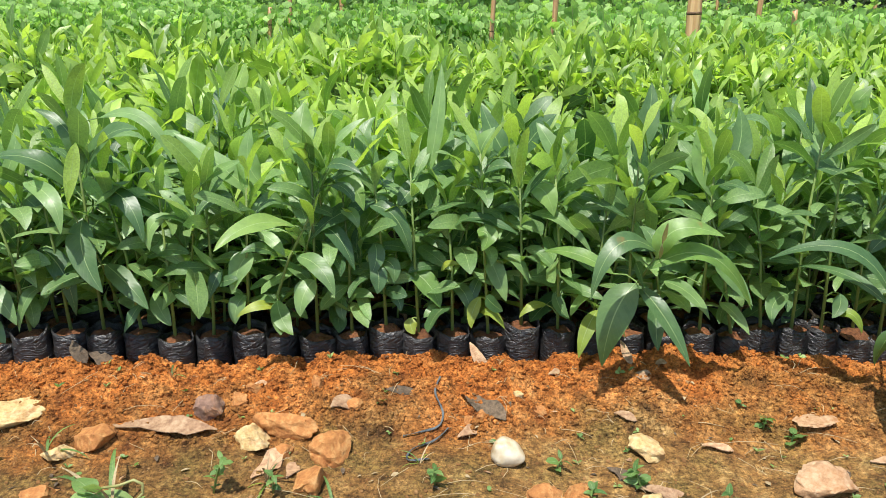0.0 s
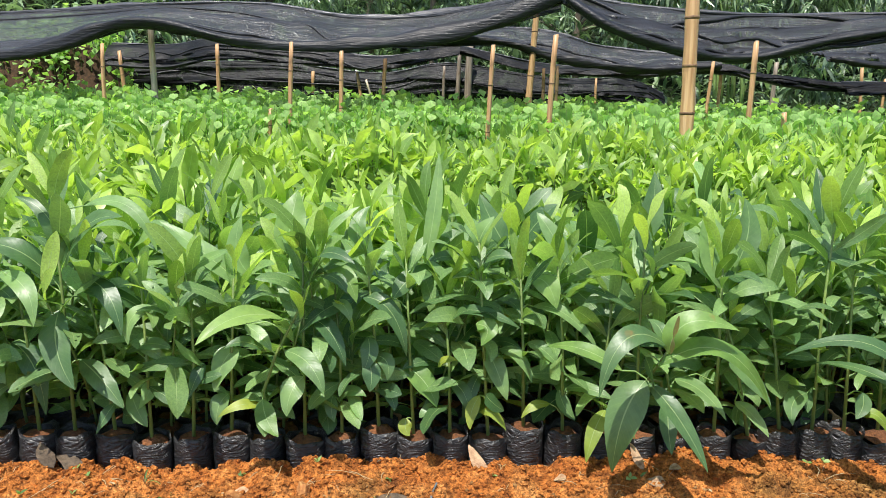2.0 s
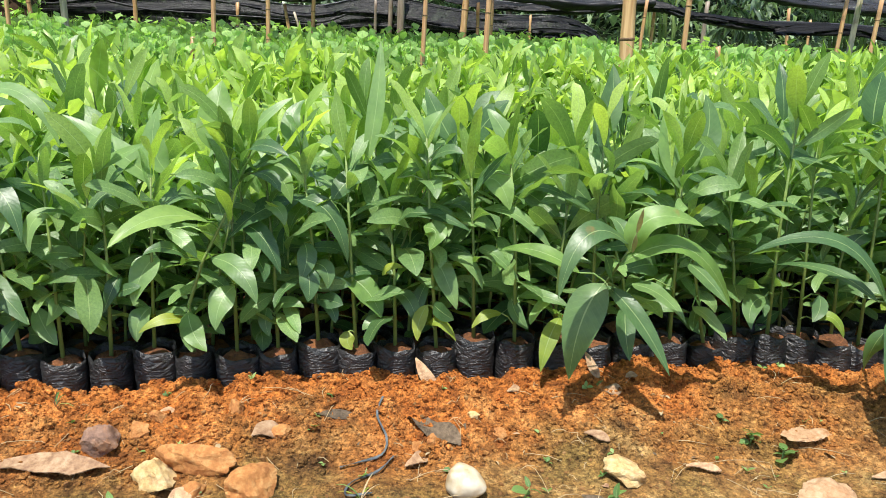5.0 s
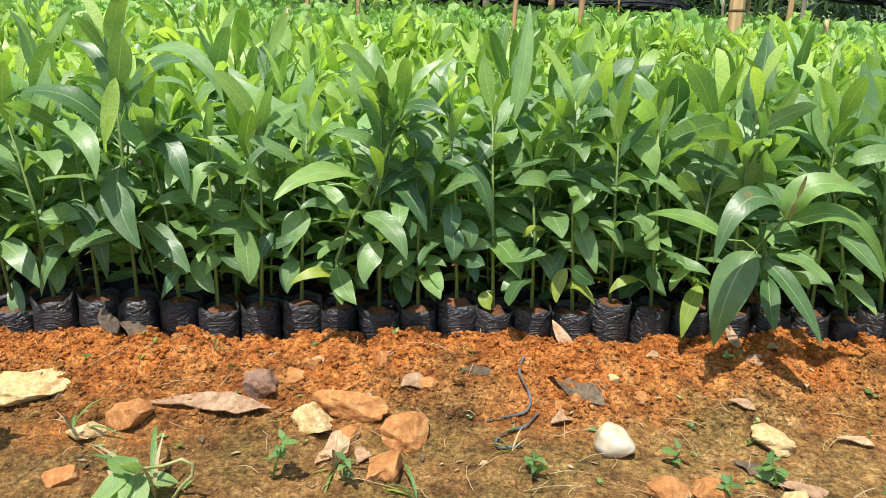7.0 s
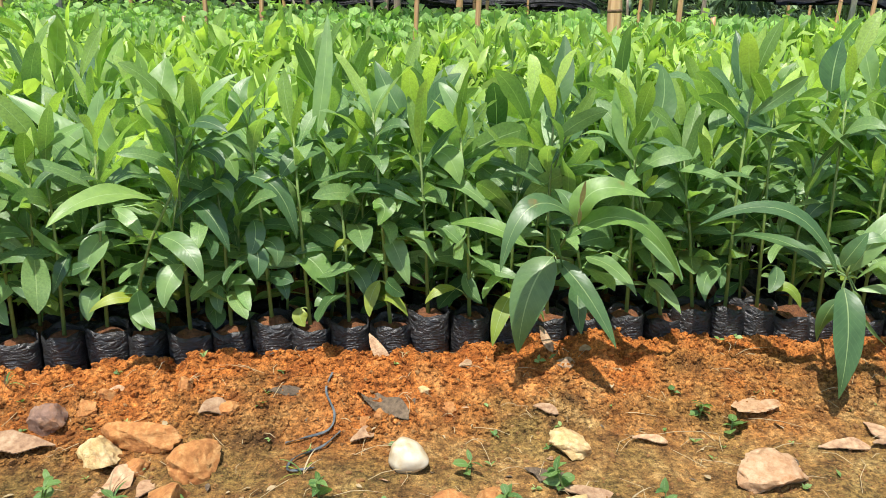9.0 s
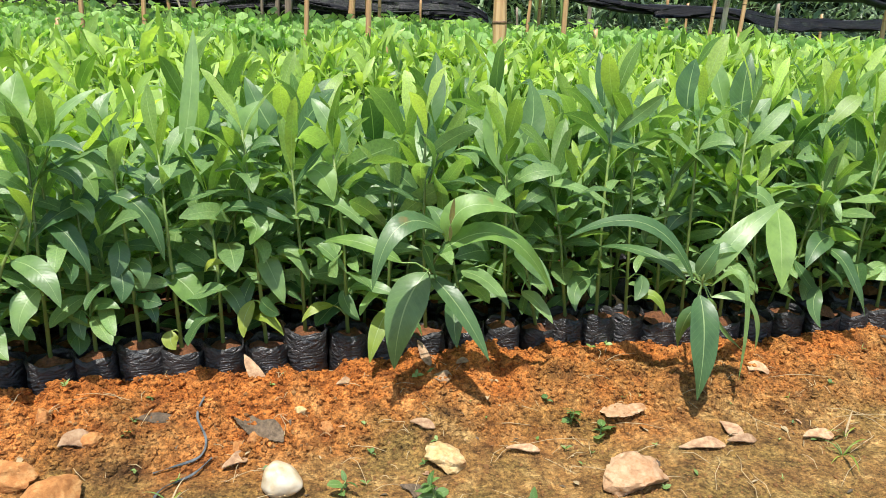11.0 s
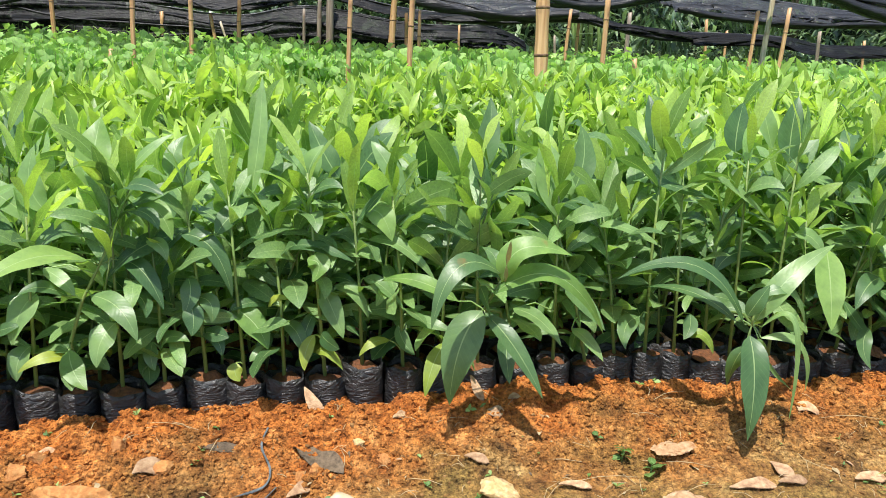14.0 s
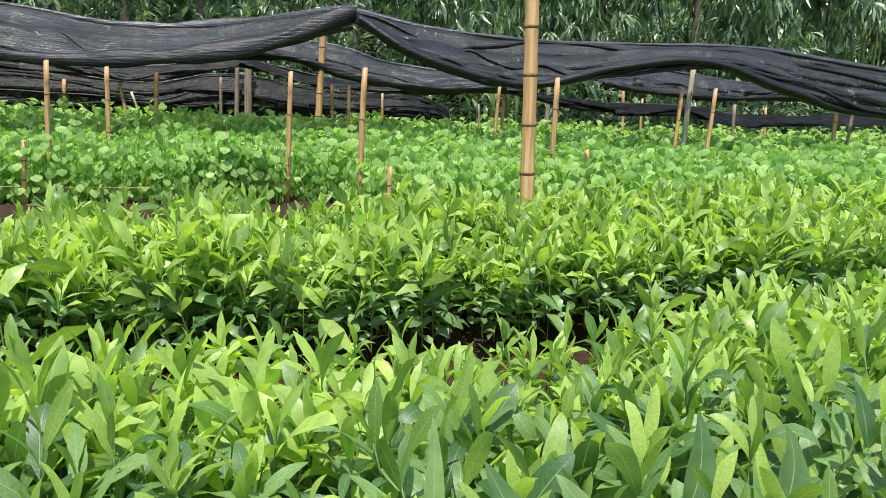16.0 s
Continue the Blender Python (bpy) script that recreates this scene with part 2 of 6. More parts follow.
ROUND = leaf_material("round leaf", (0.155, 0.285, 0.078), (0.34, 0.50, 0.165), (2.2, 2.4, 1.1), 0.62, 0.36, (0.2, 0.33, 0.1), shine=0.25)
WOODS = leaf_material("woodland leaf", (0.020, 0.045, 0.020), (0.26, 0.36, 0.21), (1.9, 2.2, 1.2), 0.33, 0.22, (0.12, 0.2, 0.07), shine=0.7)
WEED = leaf_material("weed leaf", (0.06, 0.14, 0.035), (0.15, 0.26, 0.07), (2.0, 2.2, 1.2), 0.5, 0.3)
PALE_WEED = leaf_material("pale weed leaf", (0.16, 0.27, 0.075), (0.28, 0.40, 0.14), (1.8, 2.0, 1.1), 0.5, 0.3)
PALE_STALK = plain("pale stalk", ((0.3, (0.18, 0.20, 0.06)), (0.7, (0.33, 0.31, 0.12))), 40, 0.5)
STEM = plain("green stem", ((0.3, (0.10, 0.17, 0.04)), (0.7, (0.20, 0.27, 0.07))), 40, 0.5)
BARK = plain("bark", ((0.3, (0.05, 0.04, 0.03)), (0.7, (0.16, 0.13, 0.09))), 9, 0.9, relief=0.9, dist=0.02)
STRAW = plain("dry straw", ((0.3, (0.28, 0.20, 0.10)), (0.7, (0.46, 0.36, 0.20))), 30, 0.8)
DEAD = plain("dead leaf", ((0.28, (0.20, 0.10, 0.05)), (0.5, (0.41, 0.245, 0.13)), (0.72, (0.56, 0.39, 0.23))), 90, 0.7, relief=0.8)
DEAD_DARK = plain("old dark leaf", ((0.3, (0.045, 0.03, 0.016)), (0.7, (0.20, 0.14, 0.085))), 110, 0.7, relief=1.0)
WITHERED = plain("withered leaf", ((0.3, (0.22, 0.09, 0.035)), (0.7, (0.42, 0.20, 0.08))), 60, 0.7)
POTSOIL = plain("potting soil", ((0.3, (0.10, 0.036, 0.013)), (0.7, (0.30, 0.115, 0.038))), 160, 0.95, relief=1.0, dist=0.006)


def bag_material():
    m, n, l, b = material("black polythene")
    dust = ramp(n, l, noise_node(n, l, 30.0, 6.0), ((0.42, (0.016, 0.017, 0.019)), (0.66, (0.042, 0.040, 0.039)), (0.84, (0.19, 0.10, 0.05))))
    l.new(dust, b.inputs["Base Color"])
    b.inputs["Roughness"].default_value = 0.36
    co, w = n.new("ShaderNodeTexCoord"), n.new("ShaderNodeMapping")
    w.inputs["Scale"].default_value = (26, 26, 62)
    l.new(co.outputs["Object"], w.inputs[0])
    t = n.new("ShaderNodeTexNoise")
    t.inputs["Scale"].default_value, t.inputs["Detail"].default_value, t.inputs["Distortion"].default_value = 1.0, 5.0, 2.6
    l.new(w.outputs[0], t.inputs["Vector"])
    bump(n, l, b, t.outputs["Fac"], 1.0, 0.010)
    return m


BAG = bag_material()


def soil_material():
    """Orange laterite thrown up against the bags; trodden, paler and mossy ground in front of it; humus under the beds,
    darkened in colour for the shade there.
    """
    m, n, l, b = material("laterite soil")
    geo, sep = n.new("ShaderNodeNewGeometry"), n.new("ShaderNodeSeparateXYZ")
    l.new(geo.outputs["Position"], sep.inputs[0])
    big, mid, fine = noise_node(n, l, 5.0, 5.0), noise_node(n, l, 24.0, 6.0), noise_node(n, l, 150.0, 6.0)
    orange = ramp(n, l, mid, ((0.28, (0.20, 0.056, 0.011)), (0.50, (0.395, 0.133, 0.026)), (0.76, (0.56, 0.24, 0.068))))
    pale = ramp(n, l, mid, ((0.30, (0.075, 0.040, 0.014)), (0.52, (0.275, 0.150, 0.045)), (0.78, (0.50, 0.34, 0.135))))
    trodden = ramp(n, l, mid, ((0.32, (0.055, 0.025, 0.008)), (0.54, (0.155, 0.078, 0.021)), (0.80, (0.37, 0.22, 0.072))))
    moss = ramp(n, l, fine, ((0.3, (0.070, 0.056, 0.014)), (0.7, (0.22, 0.165, 0.046))))
    at = maths(n, l, "ADD", sep.outputs[1], maths(n, l, "MULTIPLY", maths(n, l, "SUBTRACT", big, 0.5), 0.55))
    at = maths(n, l, "SUBTRACT", at, maths(n, l, "MULTIPLY", sep.outputs[0], 0.09))
    high = n.new("ShaderNodeMapRange")
    high.inputs[1].default_value, high.inputs[2].default_value = 1.49, 1.69
    l.new(at, high.inputs[0])
    worn = n.new("ShaderNodeMapRange")
    worn.inputs[1].default_value, worn.inputs[2].default_value = -0.9, 0.7
    l.new(maths(n, l, "ADD", sep.outputs[0], maths(n, l, "MULTIPLY", maths(n, l, "SUBTRACT", noise_node(n, l, 0.9, 5.0), 0.5), 4.5)), worn.inputs[0])
    mid2 = noise_node(n, l, 70.0, 5.0)
    ground = mixed(n, l, high.outputs[0], mixed(n, l, worn.outputs[0], trodden, pale), orange)
    green = n.new("ShaderNodeMapRange")
    green.inputs[1].default_value, green.inputs[2].default_value, green.inputs[4].default_value = 0.46, 0.62, 0.58
    l.new(noise_node(n, l, 9.0, 7.0), green.inputs[0])
    low = maths(n, l, "SUBTRACT", 1.0, high.outputs[0])
    ground = mixed(n, l, maths(n, l, "MULTIPLY", green.outputs[0], maths(n, l, "ADD", maths(n, l, "MULTIPLY", low, 0.85), 0.10)), ground, moss)
    grain = ramp(n, l, fine, ((0.30, (0.36, 0.33, 0.30)), (0.5, (1, 1, 1)), (0.68, (1.5, 1.45, 1.4))))
    ground = mixed(n, l, 1.0, ground, grain, "MULTIPLY")
    ground = mixed(n, l, 1.0, ground, ramp(n, l, mid2, ((0.34, (0.62, 0.58, 0.55)), (0.5, (1, 1, 1)), (0.66, (1.25, 1.25, 1.25)))), "MULTIPLY")
    speck = ramp(n, l, noise_node(n, l, 420.0, 3.0), ((0.34, (0.45, 0.42, 0.4)), (0.47, (1, 1, 1)), (0.60, (1.0, 1.0, 1.0)), (0.70, (1.8, 1.75, 1.7))))
    ground = mixed(n, l, 1.0, ground, speck, "MULTIPLY")
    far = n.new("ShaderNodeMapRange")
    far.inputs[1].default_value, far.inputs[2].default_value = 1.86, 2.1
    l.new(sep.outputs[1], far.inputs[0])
    # Darker than the soil itself: shade between the beds is in this colour.
    humus_shaded = ramp(n, l, mid, ((0.3, (0.022, 0.014, 0.007)), (0.6, (0.055, 0.030, 0.014)), (0.8, (0.11, 0.058, 0.028))))
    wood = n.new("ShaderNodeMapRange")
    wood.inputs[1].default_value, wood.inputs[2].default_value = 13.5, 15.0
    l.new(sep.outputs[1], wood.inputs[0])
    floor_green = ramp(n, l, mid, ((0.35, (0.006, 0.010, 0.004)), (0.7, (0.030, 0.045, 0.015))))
    l.new(mixed(n, l, wood.outputs[0], mixed(n, l, far.outputs[0], ground, humus_shaded), floor_green), b.inputs["Base Color"])
    b.inputs["Roughness"].default_value = 0.92
    b.inputs["Specular IOR Level"].default_value = 0.25
    bump(n, l, b, maths(n, l, "ADD", fine, maths(n, l, "MULTIPLY", mid, 0.6)), 1.0, 0.007)
    return m


SOIL = soil_material()


def stone_material(name, a, b_, c):
    m, n, l, b = material(name)
    tone = ramp(n, l, noise_node(n, l, 60.0, 8.0, rough=0.7), ((0.32, a), (0.5, b_), (0.66, c)))
    dirt = n.new("ShaderNodeMapRange")
    dirt.inputs[1].default_value, dirt.inputs[2].default_value, dirt.inputs[4].default_value = 0.50, 0.68, 0.8
    l.new(noise_node(n, l, 38.0, 9.0, rough=0.7), dirt.inputs[0])
    l.new(mixed(n, l, dirt.outputs[0], tone, (0.32, 0.125, 0.030)), b.inputs["Base Color"])
    b.inputs["Roughness"].default_value = 0.78
    bump(n, l, b, noise_node(n, l, 110.0, 9.0, rough=0.7), 0.8, 0.006)
    return m


STONE_PALE = stone_material("pale sandstone", (0.42, 0.25, 0.085), (0.61, 0.44, 0.19), (0.68, 0.55, 0.31))
STONE_ORANGE = stone_material("iron-stained stone", (0.29, 0.105, 0.028), (0.46, 0.195, 0.052), (0.58, 0.33, 0.12))
STONE_BEIGE = stone_material("pinkish beige stone", (0.33, 0.17, 0.075), (0.49, 0.30, 0.155), (0.59, 0.41, 0.25))
STONE_BROWN = stone_material("brown stone", (0.14, 0.08, 0.055), (0.26, 0.15, 0.10), (0.36, 0.24, 0.16))


def quartz():
    m, n, l, b = material("white quartz")
    l.new(ramp(n, l, noise_node(n, l, 26.0, 5.0), ((0.30, (0.30, 0.19, 0.08)), (0.46, (0.52, 0.42, 0.26)), (0.62, (0.62, 0.55, 0.41)))), b.inputs["Base Color"])
    b.inputs["Roughness"].default_value = 0.45
    bump(n, l, b, noise_node(n, l, 50.0, 4.0), 0.25, 0.002)
    return m


QUARTZ = quartz()


def bamboo_material(name, a, b_, c):
    m, n, l, b = material(name)
    co, mp, t = n.new("ShaderNodeTexCoord"), n.new("ShaderNodeMapping"), n.new("ShaderNodeTexNoise")
    mp.inputs["Scale"].default_value = (60, 60, 2.5)
    l.new(co.outputs["Object"], mp.inputs[0])
    l.new(mp.outputs[0], t.inputs["Vector"])
    t.inputs["Scale"].default_value, t.inputs["Detail"].default_value = 1.0, 5.0
    tone = ramp(n, l, t.outputs["Fac"], ((0.3, a), (0.55, b_), (0.8, c)))
    stain = n.new("ShaderNodeMapRange")
    stain.inputs[1].default_value, stain.inputs[2].default_value, stain.inputs[4].default_value = 0.58, 0.75, 0.7
    l.new(noise_node(n, l, 9.0, 5.0), stain.inputs[0])
    l.new(mixed(n, l, stain.outputs[0], tone, (0.16, 0.085, 0.04)), b.inputs["Base Color"])
    b.inputs["Roughness"].default_value = 0.48
    bump(n, l, b, t.outputs["Fac"], 0.3, 0.003)
    return m


BAMBOO = bamboo_material("dry bamboo", (0.40, 0.21, 0.085), (0.61, 0.375, 0.175), (0.72, 0.50, 0.28))
STAKE = bamboo_material("split bamboo", (0.38, 0.20, 0.085), (0.56, 0.33, 0.15), (0.66, 0.44, 0.23))
GREYWOOD = bamboo_material("weathered pole", (0.17, 0.13, 0.095), (0.31, 0.25, 0.185), (0.45, 0.38, 0.29))
PALEWOOD = bamboo_material("pale peeled pole", (0.36, 0.30, 0.20), (0.54, 0.46, 0.33), (0.64, 0.57, 0.44))
NODE = plain("bamboo node", ((0.3, (0.08, 0.045, 0.02)), (0.7, (0.26, 0.15, 0.07))), 60, 0.7)


def net_material(name, clear_share, light=0.016, shine=0.25):
    """Woven black shade cloth: fine enough to read as a cloth, loose enough to let some light and view through."""
    m, n, l, b = material(name)
    co, mp, t = n.new("ShaderNodeTexCoord"), n.new("ShaderNodeMapping"), n.new("ShaderNodeTexNoise")
    mp.inputs["Scale"].default_value = (3.5, 45, 45)
    l.new(co.outputs["Object"], mp.inputs[0])
    l.new(mp.outputs[0], t.inputs["Vector"])
    t.inputs["Scale"].default_value, t.inputs["Detail"].default_value = 1.0, 6.0
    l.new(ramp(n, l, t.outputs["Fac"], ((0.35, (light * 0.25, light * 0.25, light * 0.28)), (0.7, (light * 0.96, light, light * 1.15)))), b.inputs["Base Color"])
    weave = n.new("ShaderNodeTexNoise")
    weave.inputs["Scale"].default_value, weave.inputs["Detail"].default_value = 130.0, 3.0
    l.new(co.outputs["Object"], weave.inputs["Vector"])
    l.new(ramp(n, l, weave.outputs["Fac"], ((0.40, (0.62, 0.62, 0.62)), (0.62, (0.34, 0.34, 0.34)))), b.inputs["Roughness"])
    b.inputs["Specular IOR Level"].default_value = shine
    bump(n, l, b, t.outputs["Fac"], 0.7, 0.02)
    clear, mix = n.new("ShaderNodeBsdfTransparent"), n.new("ShaderNodeMixShader")
    mix.inputs[0].default_value = clear_share
    l.new(b.outputs[0], mix.inputs[1])
    l.new(clear.outputs[0], mix.inputs[2])
    l.new(mix.outputs[0], n["Material Output"].inputs["Surface"])
    return m


# Sunlit and shaded copies of one black cloth; the back one is also denser.
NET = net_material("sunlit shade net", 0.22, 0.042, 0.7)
NET_BACK_SHADED = net_material("dense back net, darkened as in shade", 0.07, 0.011, 0.22)
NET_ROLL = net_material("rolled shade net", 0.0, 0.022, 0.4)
# Paler than the cloth: the highlight along the top edge is painted in.
NET_EDGE_SHEEN = net_material("shade net edge with painted sheen", 0.0, 0.060, 0.8)
TAPE = plain("orange string", ((0.3, (0.45, 0.2, 0.04)), (0.7, (0.6, 0.33, 0.08))), 30, 0.6)

# ---------------------------------------------------------------- ground
gx = np.concatenate([[-400, -120, -50, -25], np.arange(-14, -1.6, 0.4), np.arange(-1.3, 1.9, 0.0085), np.arange(2.1, 18, 0.4), [25, 50, 120, 400]])
gy = np.concatenate([[-400, -100, -30, -10, -4, -1.5], np.arange(0, 1.1, 0.1), np.arange(1.15, 2.0, 0.0075), np.arange(2.05, 5, 0.15), np.arange(5, 30, 0.5), [40, 60, 77, 100, 400]])
mx, my = np.meshgrid(gx, gy)
verts = np.stack([mx, my, ground_z(mx, my)], -1).reshape(-1, 3)
k = np.arange(len(gx) * len(gy)).reshape(len(gy), len(gx))
faces = np.stack([k[:-1, :-1], k[:-1, 1:], k[1:, 1:], k[1:, :-1]], -1).reshape(-1, 4)
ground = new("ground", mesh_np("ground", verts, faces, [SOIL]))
tagged(ground, "orange laterite ground, trodden and mossy in front of the beds", "ground", kind="structure")

# ---------------------------------------------------------------- seedlings
LEAF_FORMS = (            # width, degrees up at the stalk, degrees of bend, fold, twist
    (0.215, 10, 34, 0.22, 0.45), (0.225, 25, 80, 0.17, -0.5), (0.235, 38, 122, 0.18, 0.5), (0.31, 10, 62, 0.14, 0.3), (0.33, 4, 44, 0.12, -0.4),
    (0.215, 44, 142, 0.20, 0.35), (0.19, 6, 18, 0.26, -0.3), (0.44, 8, 64, 0.10, 0.3), (0.31, 14, 44, 0.10, 0.15), (0.27, 18, 50, 0.06, -0.8))
LEAF_KINDS = [leaf_arrays(1, w, st, be, fo, "lance", 10, tw, 0.20) for w, st, be, fo, tw in LEAF_FORMS]
LEAF_MESH = [mesh_np("leaf", v, f, [LEAF], u) for v, f, u in LEAF_KINDS]
LEAF_MESH_YOUNG_LIT = [mesh_np("young_lit_leaf", v, f, [LEAF_YOUNG_LIT], u) for v, f, u in LEAF_KINDS]
LEAF_MESH_OLD = [mesh_np("old_leaf", v, f, [LEAF_OLD], u) for v, f, u in LEAF_KINDS[3:5]]
LEAF_MESH_EATEN = [mesh_np("eaten_leaf", v, f, [LEAF_EATEN], u) for v, f, u in LEAF_KINDS]
LOW_KINDS = [leaf_arrays(1, w * 1.05, st, be, fo, "lance", 4, tw) for w, st, be, fo, tw in LEAF_FORMS]
FAR_KINDS = [leaf_arrays(1, w * 1.08, st, be, fo, "lance", 3, tw) for w, st, be, fo, tw in LEAF_FORMS]
WITHERED_MESH = mesh_np("withered_leaf", *leaf_arrays(1, 0.38, 20, 60, 0.6, "lance", 8, 1.4, 0.5)[:2], [DEAD])


def seedling_plan(r, tall=1.0):
    """Stem path and leaf poses (kind, matrix) of one seedling, above its root collar."""
    h = r.uniform(0.25, 0.33) * tall
    lean, way = r.uniform(0, 0.075), r.uniform(0, 2 * pi)
    path = [Vector((lean * cos(way) * (t ** 1.6), lean * sin(way) * (t ** 1.6), h * t)) for t in (0, 0.25, 0.5, 0.75, 1.0)]
    leaves, a = [], r.uniform(0, 2 * pi)
    count = r.randint(13, 17)
    for i in range(count):
        t = 0.15 + 0.85 * (i / (count - 1)) ** 0.9
        q = min(int(t * 4), 3)
        at = path[q].lerp(path[q + 1], t * 4 - q)
        a += 2.4 + r.uniform(-0.5, 0.5)
        if t < 0.30:
            kind, size, up = r.choice((7, 3, 4, 7)), r.uniform(0.055, 0.09), r.uniform(-28, 30)
        elif t < 0.62:
            kind, size, up = r.choice((1, 2, 3, 4, 5, 9, 8)), r.uniform(0.085, 0.14), r.uniform(-18, 38)
        elif i < count - 2:
            kind, size, up = r.choice((0, 1, 3, 2, 5, 9, 8, 1)), r.uniform(0.10, 0.165), r.uniform(12, 70)
        else:
            kind, size, up = r.choice((0, 9, 6)), r.uniform(0.065, 0.125), r.uniform(50, 82)
        m = Matrix.Translation(at) @ Matrix.Rotation(a, 4, "Z") @ Matrix.Rotation(-radians(up), 4, "Y") @ Matrix.Rotation(r.gauss(0, 0.55), 4, "X") @ Matrix.Scale(size, 4)
        leaves.append((kind, m, t))
    return path, leaves


def bag_bm(r, radius, height):
    """A filled polythene bag: bulging, creased, with a folded-over uneven rim."""
    bm = bmesh.new()
    seg, rings, seed = 18, 9, r.randint(0, 9999)
    prof = [(0.80, 0.0), (0.98, 0.05), (1.02, 0.2), (1.0, 0.38), (1.03, 0.55), (1.0, 0.72), (0.99, 0.86), (1.0, 1.0), (0.93, 0.97), (0.90, 0.84)]
    rows = []
    for j, (pr, pz) in enumerate(prof):
        row = []
        for i in range(seg):
            a = 2 * pi * i / seg
            w = 1 + 0.05 * sin(3 * a + seed + 2.2 * pz) + 0.035 * sin(7 * a + seed * 2 + 9 * pz) + 0.03 * (r.random() - 0.5)
            z = pz * height + (0.004 * sin(2 * a + seed) + 0.003 * sin(5 * a + seed) if j > 5 else 0)
            row.append(bm.verts.new((radius * pr * w * cos(a), radius * pr * w * sin(a), z)))
        rows.append(row)
    for a, b in zip(rows, rows[1:]):
        for i in range(seg):
            bm.faces.new((a[i], a[(i + 1) % seg], b[(i + 1) % seg], b[i]))
    bm.faces.new(rows[0][::-1])
    return bm


def potsoil_bm(r, radius, z):
    bm = bmesh.new()
    mid = bm.verts.new((0, 0, z + r.uniform(0.004, 0.014)))
    inner = [bm.verts.new((radius * 0.5 * cos(a), radius * 0.5 * sin(a), z + r.uniform(-0.001, 0.012))) for a in np.linspace(0, 2 * pi, 10)[:-1]]
    outer = [bm.verts.new((radius * 0.95 * cos(a), radius * 0.95 * sin(a), z + r.uniform(-0.008, 0.004))) for a in np.linspace(0, 2 * pi, 10)[:-1]]
    for i in range(9):
        bm.faces.new((mid, inner[i], inner[(i + 1) % 9]))
        bm.faces.new((inner[i], outer[i], outer[(i + 1) % 9], inner[(i + 1) % 9]))
    return bm


SEEDLING_LABEL = "green lance-leaved tree seedling in a black polythene bag"


def seedling(r, tall=1.0):
    ob = thing("seedling", (0, 0, 0), SEEDLING_LABEL, "seedling", "seedlings in the front bed")
    radius, height = r.uniform(0.031, 0.036), r.uniform(0.076, 0.097)
    path, leaves = seedling_plan(r, tall)
    part("polybag", bag_bm(r, radius, height), BAG, ob, "crumpled black polythene bag")
    part("potting_soil", potsoil_bm(r, radius * 0.93, height * (1.02 if r.random() < 0.12 else 0.86)), POTSOIL, ob, "orange crumbly soil")
    base = Vector((0, 0, height * 0.9))
    part("stem", tube_bm([base + p for p in path], np.linspace(0.0032, 0.0014, len(path)), 6), STEM, ob)
    for kind, m, t in leaves:
        old = t < 0.3 and r.random() < 0.13
        eaten = not old and 0.25 < t < 0.8 and r.random() < 0.2
        leaf = new("leaf", LEAF_MESH_OLD[kind % 2] if old else LEAF_MESH_EATEN[kind] if eaten else LEAF_MESH_YOUNG_LIT[kind] if t > 0.90 else LEAF_MESH[kind])
        leaf.parent = ob
        leaf.matrix_basis = Matrix.Translation(base) @ m
        if old:
            tagged(leaf, "yellowing lower leaf")
        if eaten:
            tagged(leaf, "green leaf with small insect holes")
    if r.random() < 0.3:
        a = r.uniform(0, 2 * pi)
        leaf = new("withered_leaf", WITHERED_MESH)
        leaf.parent = ob
        leaf.matrix_basis = Matrix.Translation(base + path[0].lerp(path[1], 0.5)) @ Matrix.Rotation(a, 4, "Z") @ Matrix.Rotation(radians(r.uniform(35, 70)), 4, "Y") @ Matrix.Scale(r.uniform(0.035, 0.07), 4)
        tagged(leaf, "withered tan leaf")
    return ob


PITCH_ROW = 0.0705
taken = []                # roots of the seedlings placed one by one
FRONT_LEFT, FRONT_RIGHT = -0.985, 1.325
GREENS = {"": LEAF, "p": LEAF_SUNLIT, "o": LEAF_OLD, "y": LEAF_SHOOT, "e": LEAF_EATEN}
LEAF_LABELS = {"o": "yellowing lower leaf", "e": "green leaf with insect holes", "y": "brownish unfolding shoot leaf"}


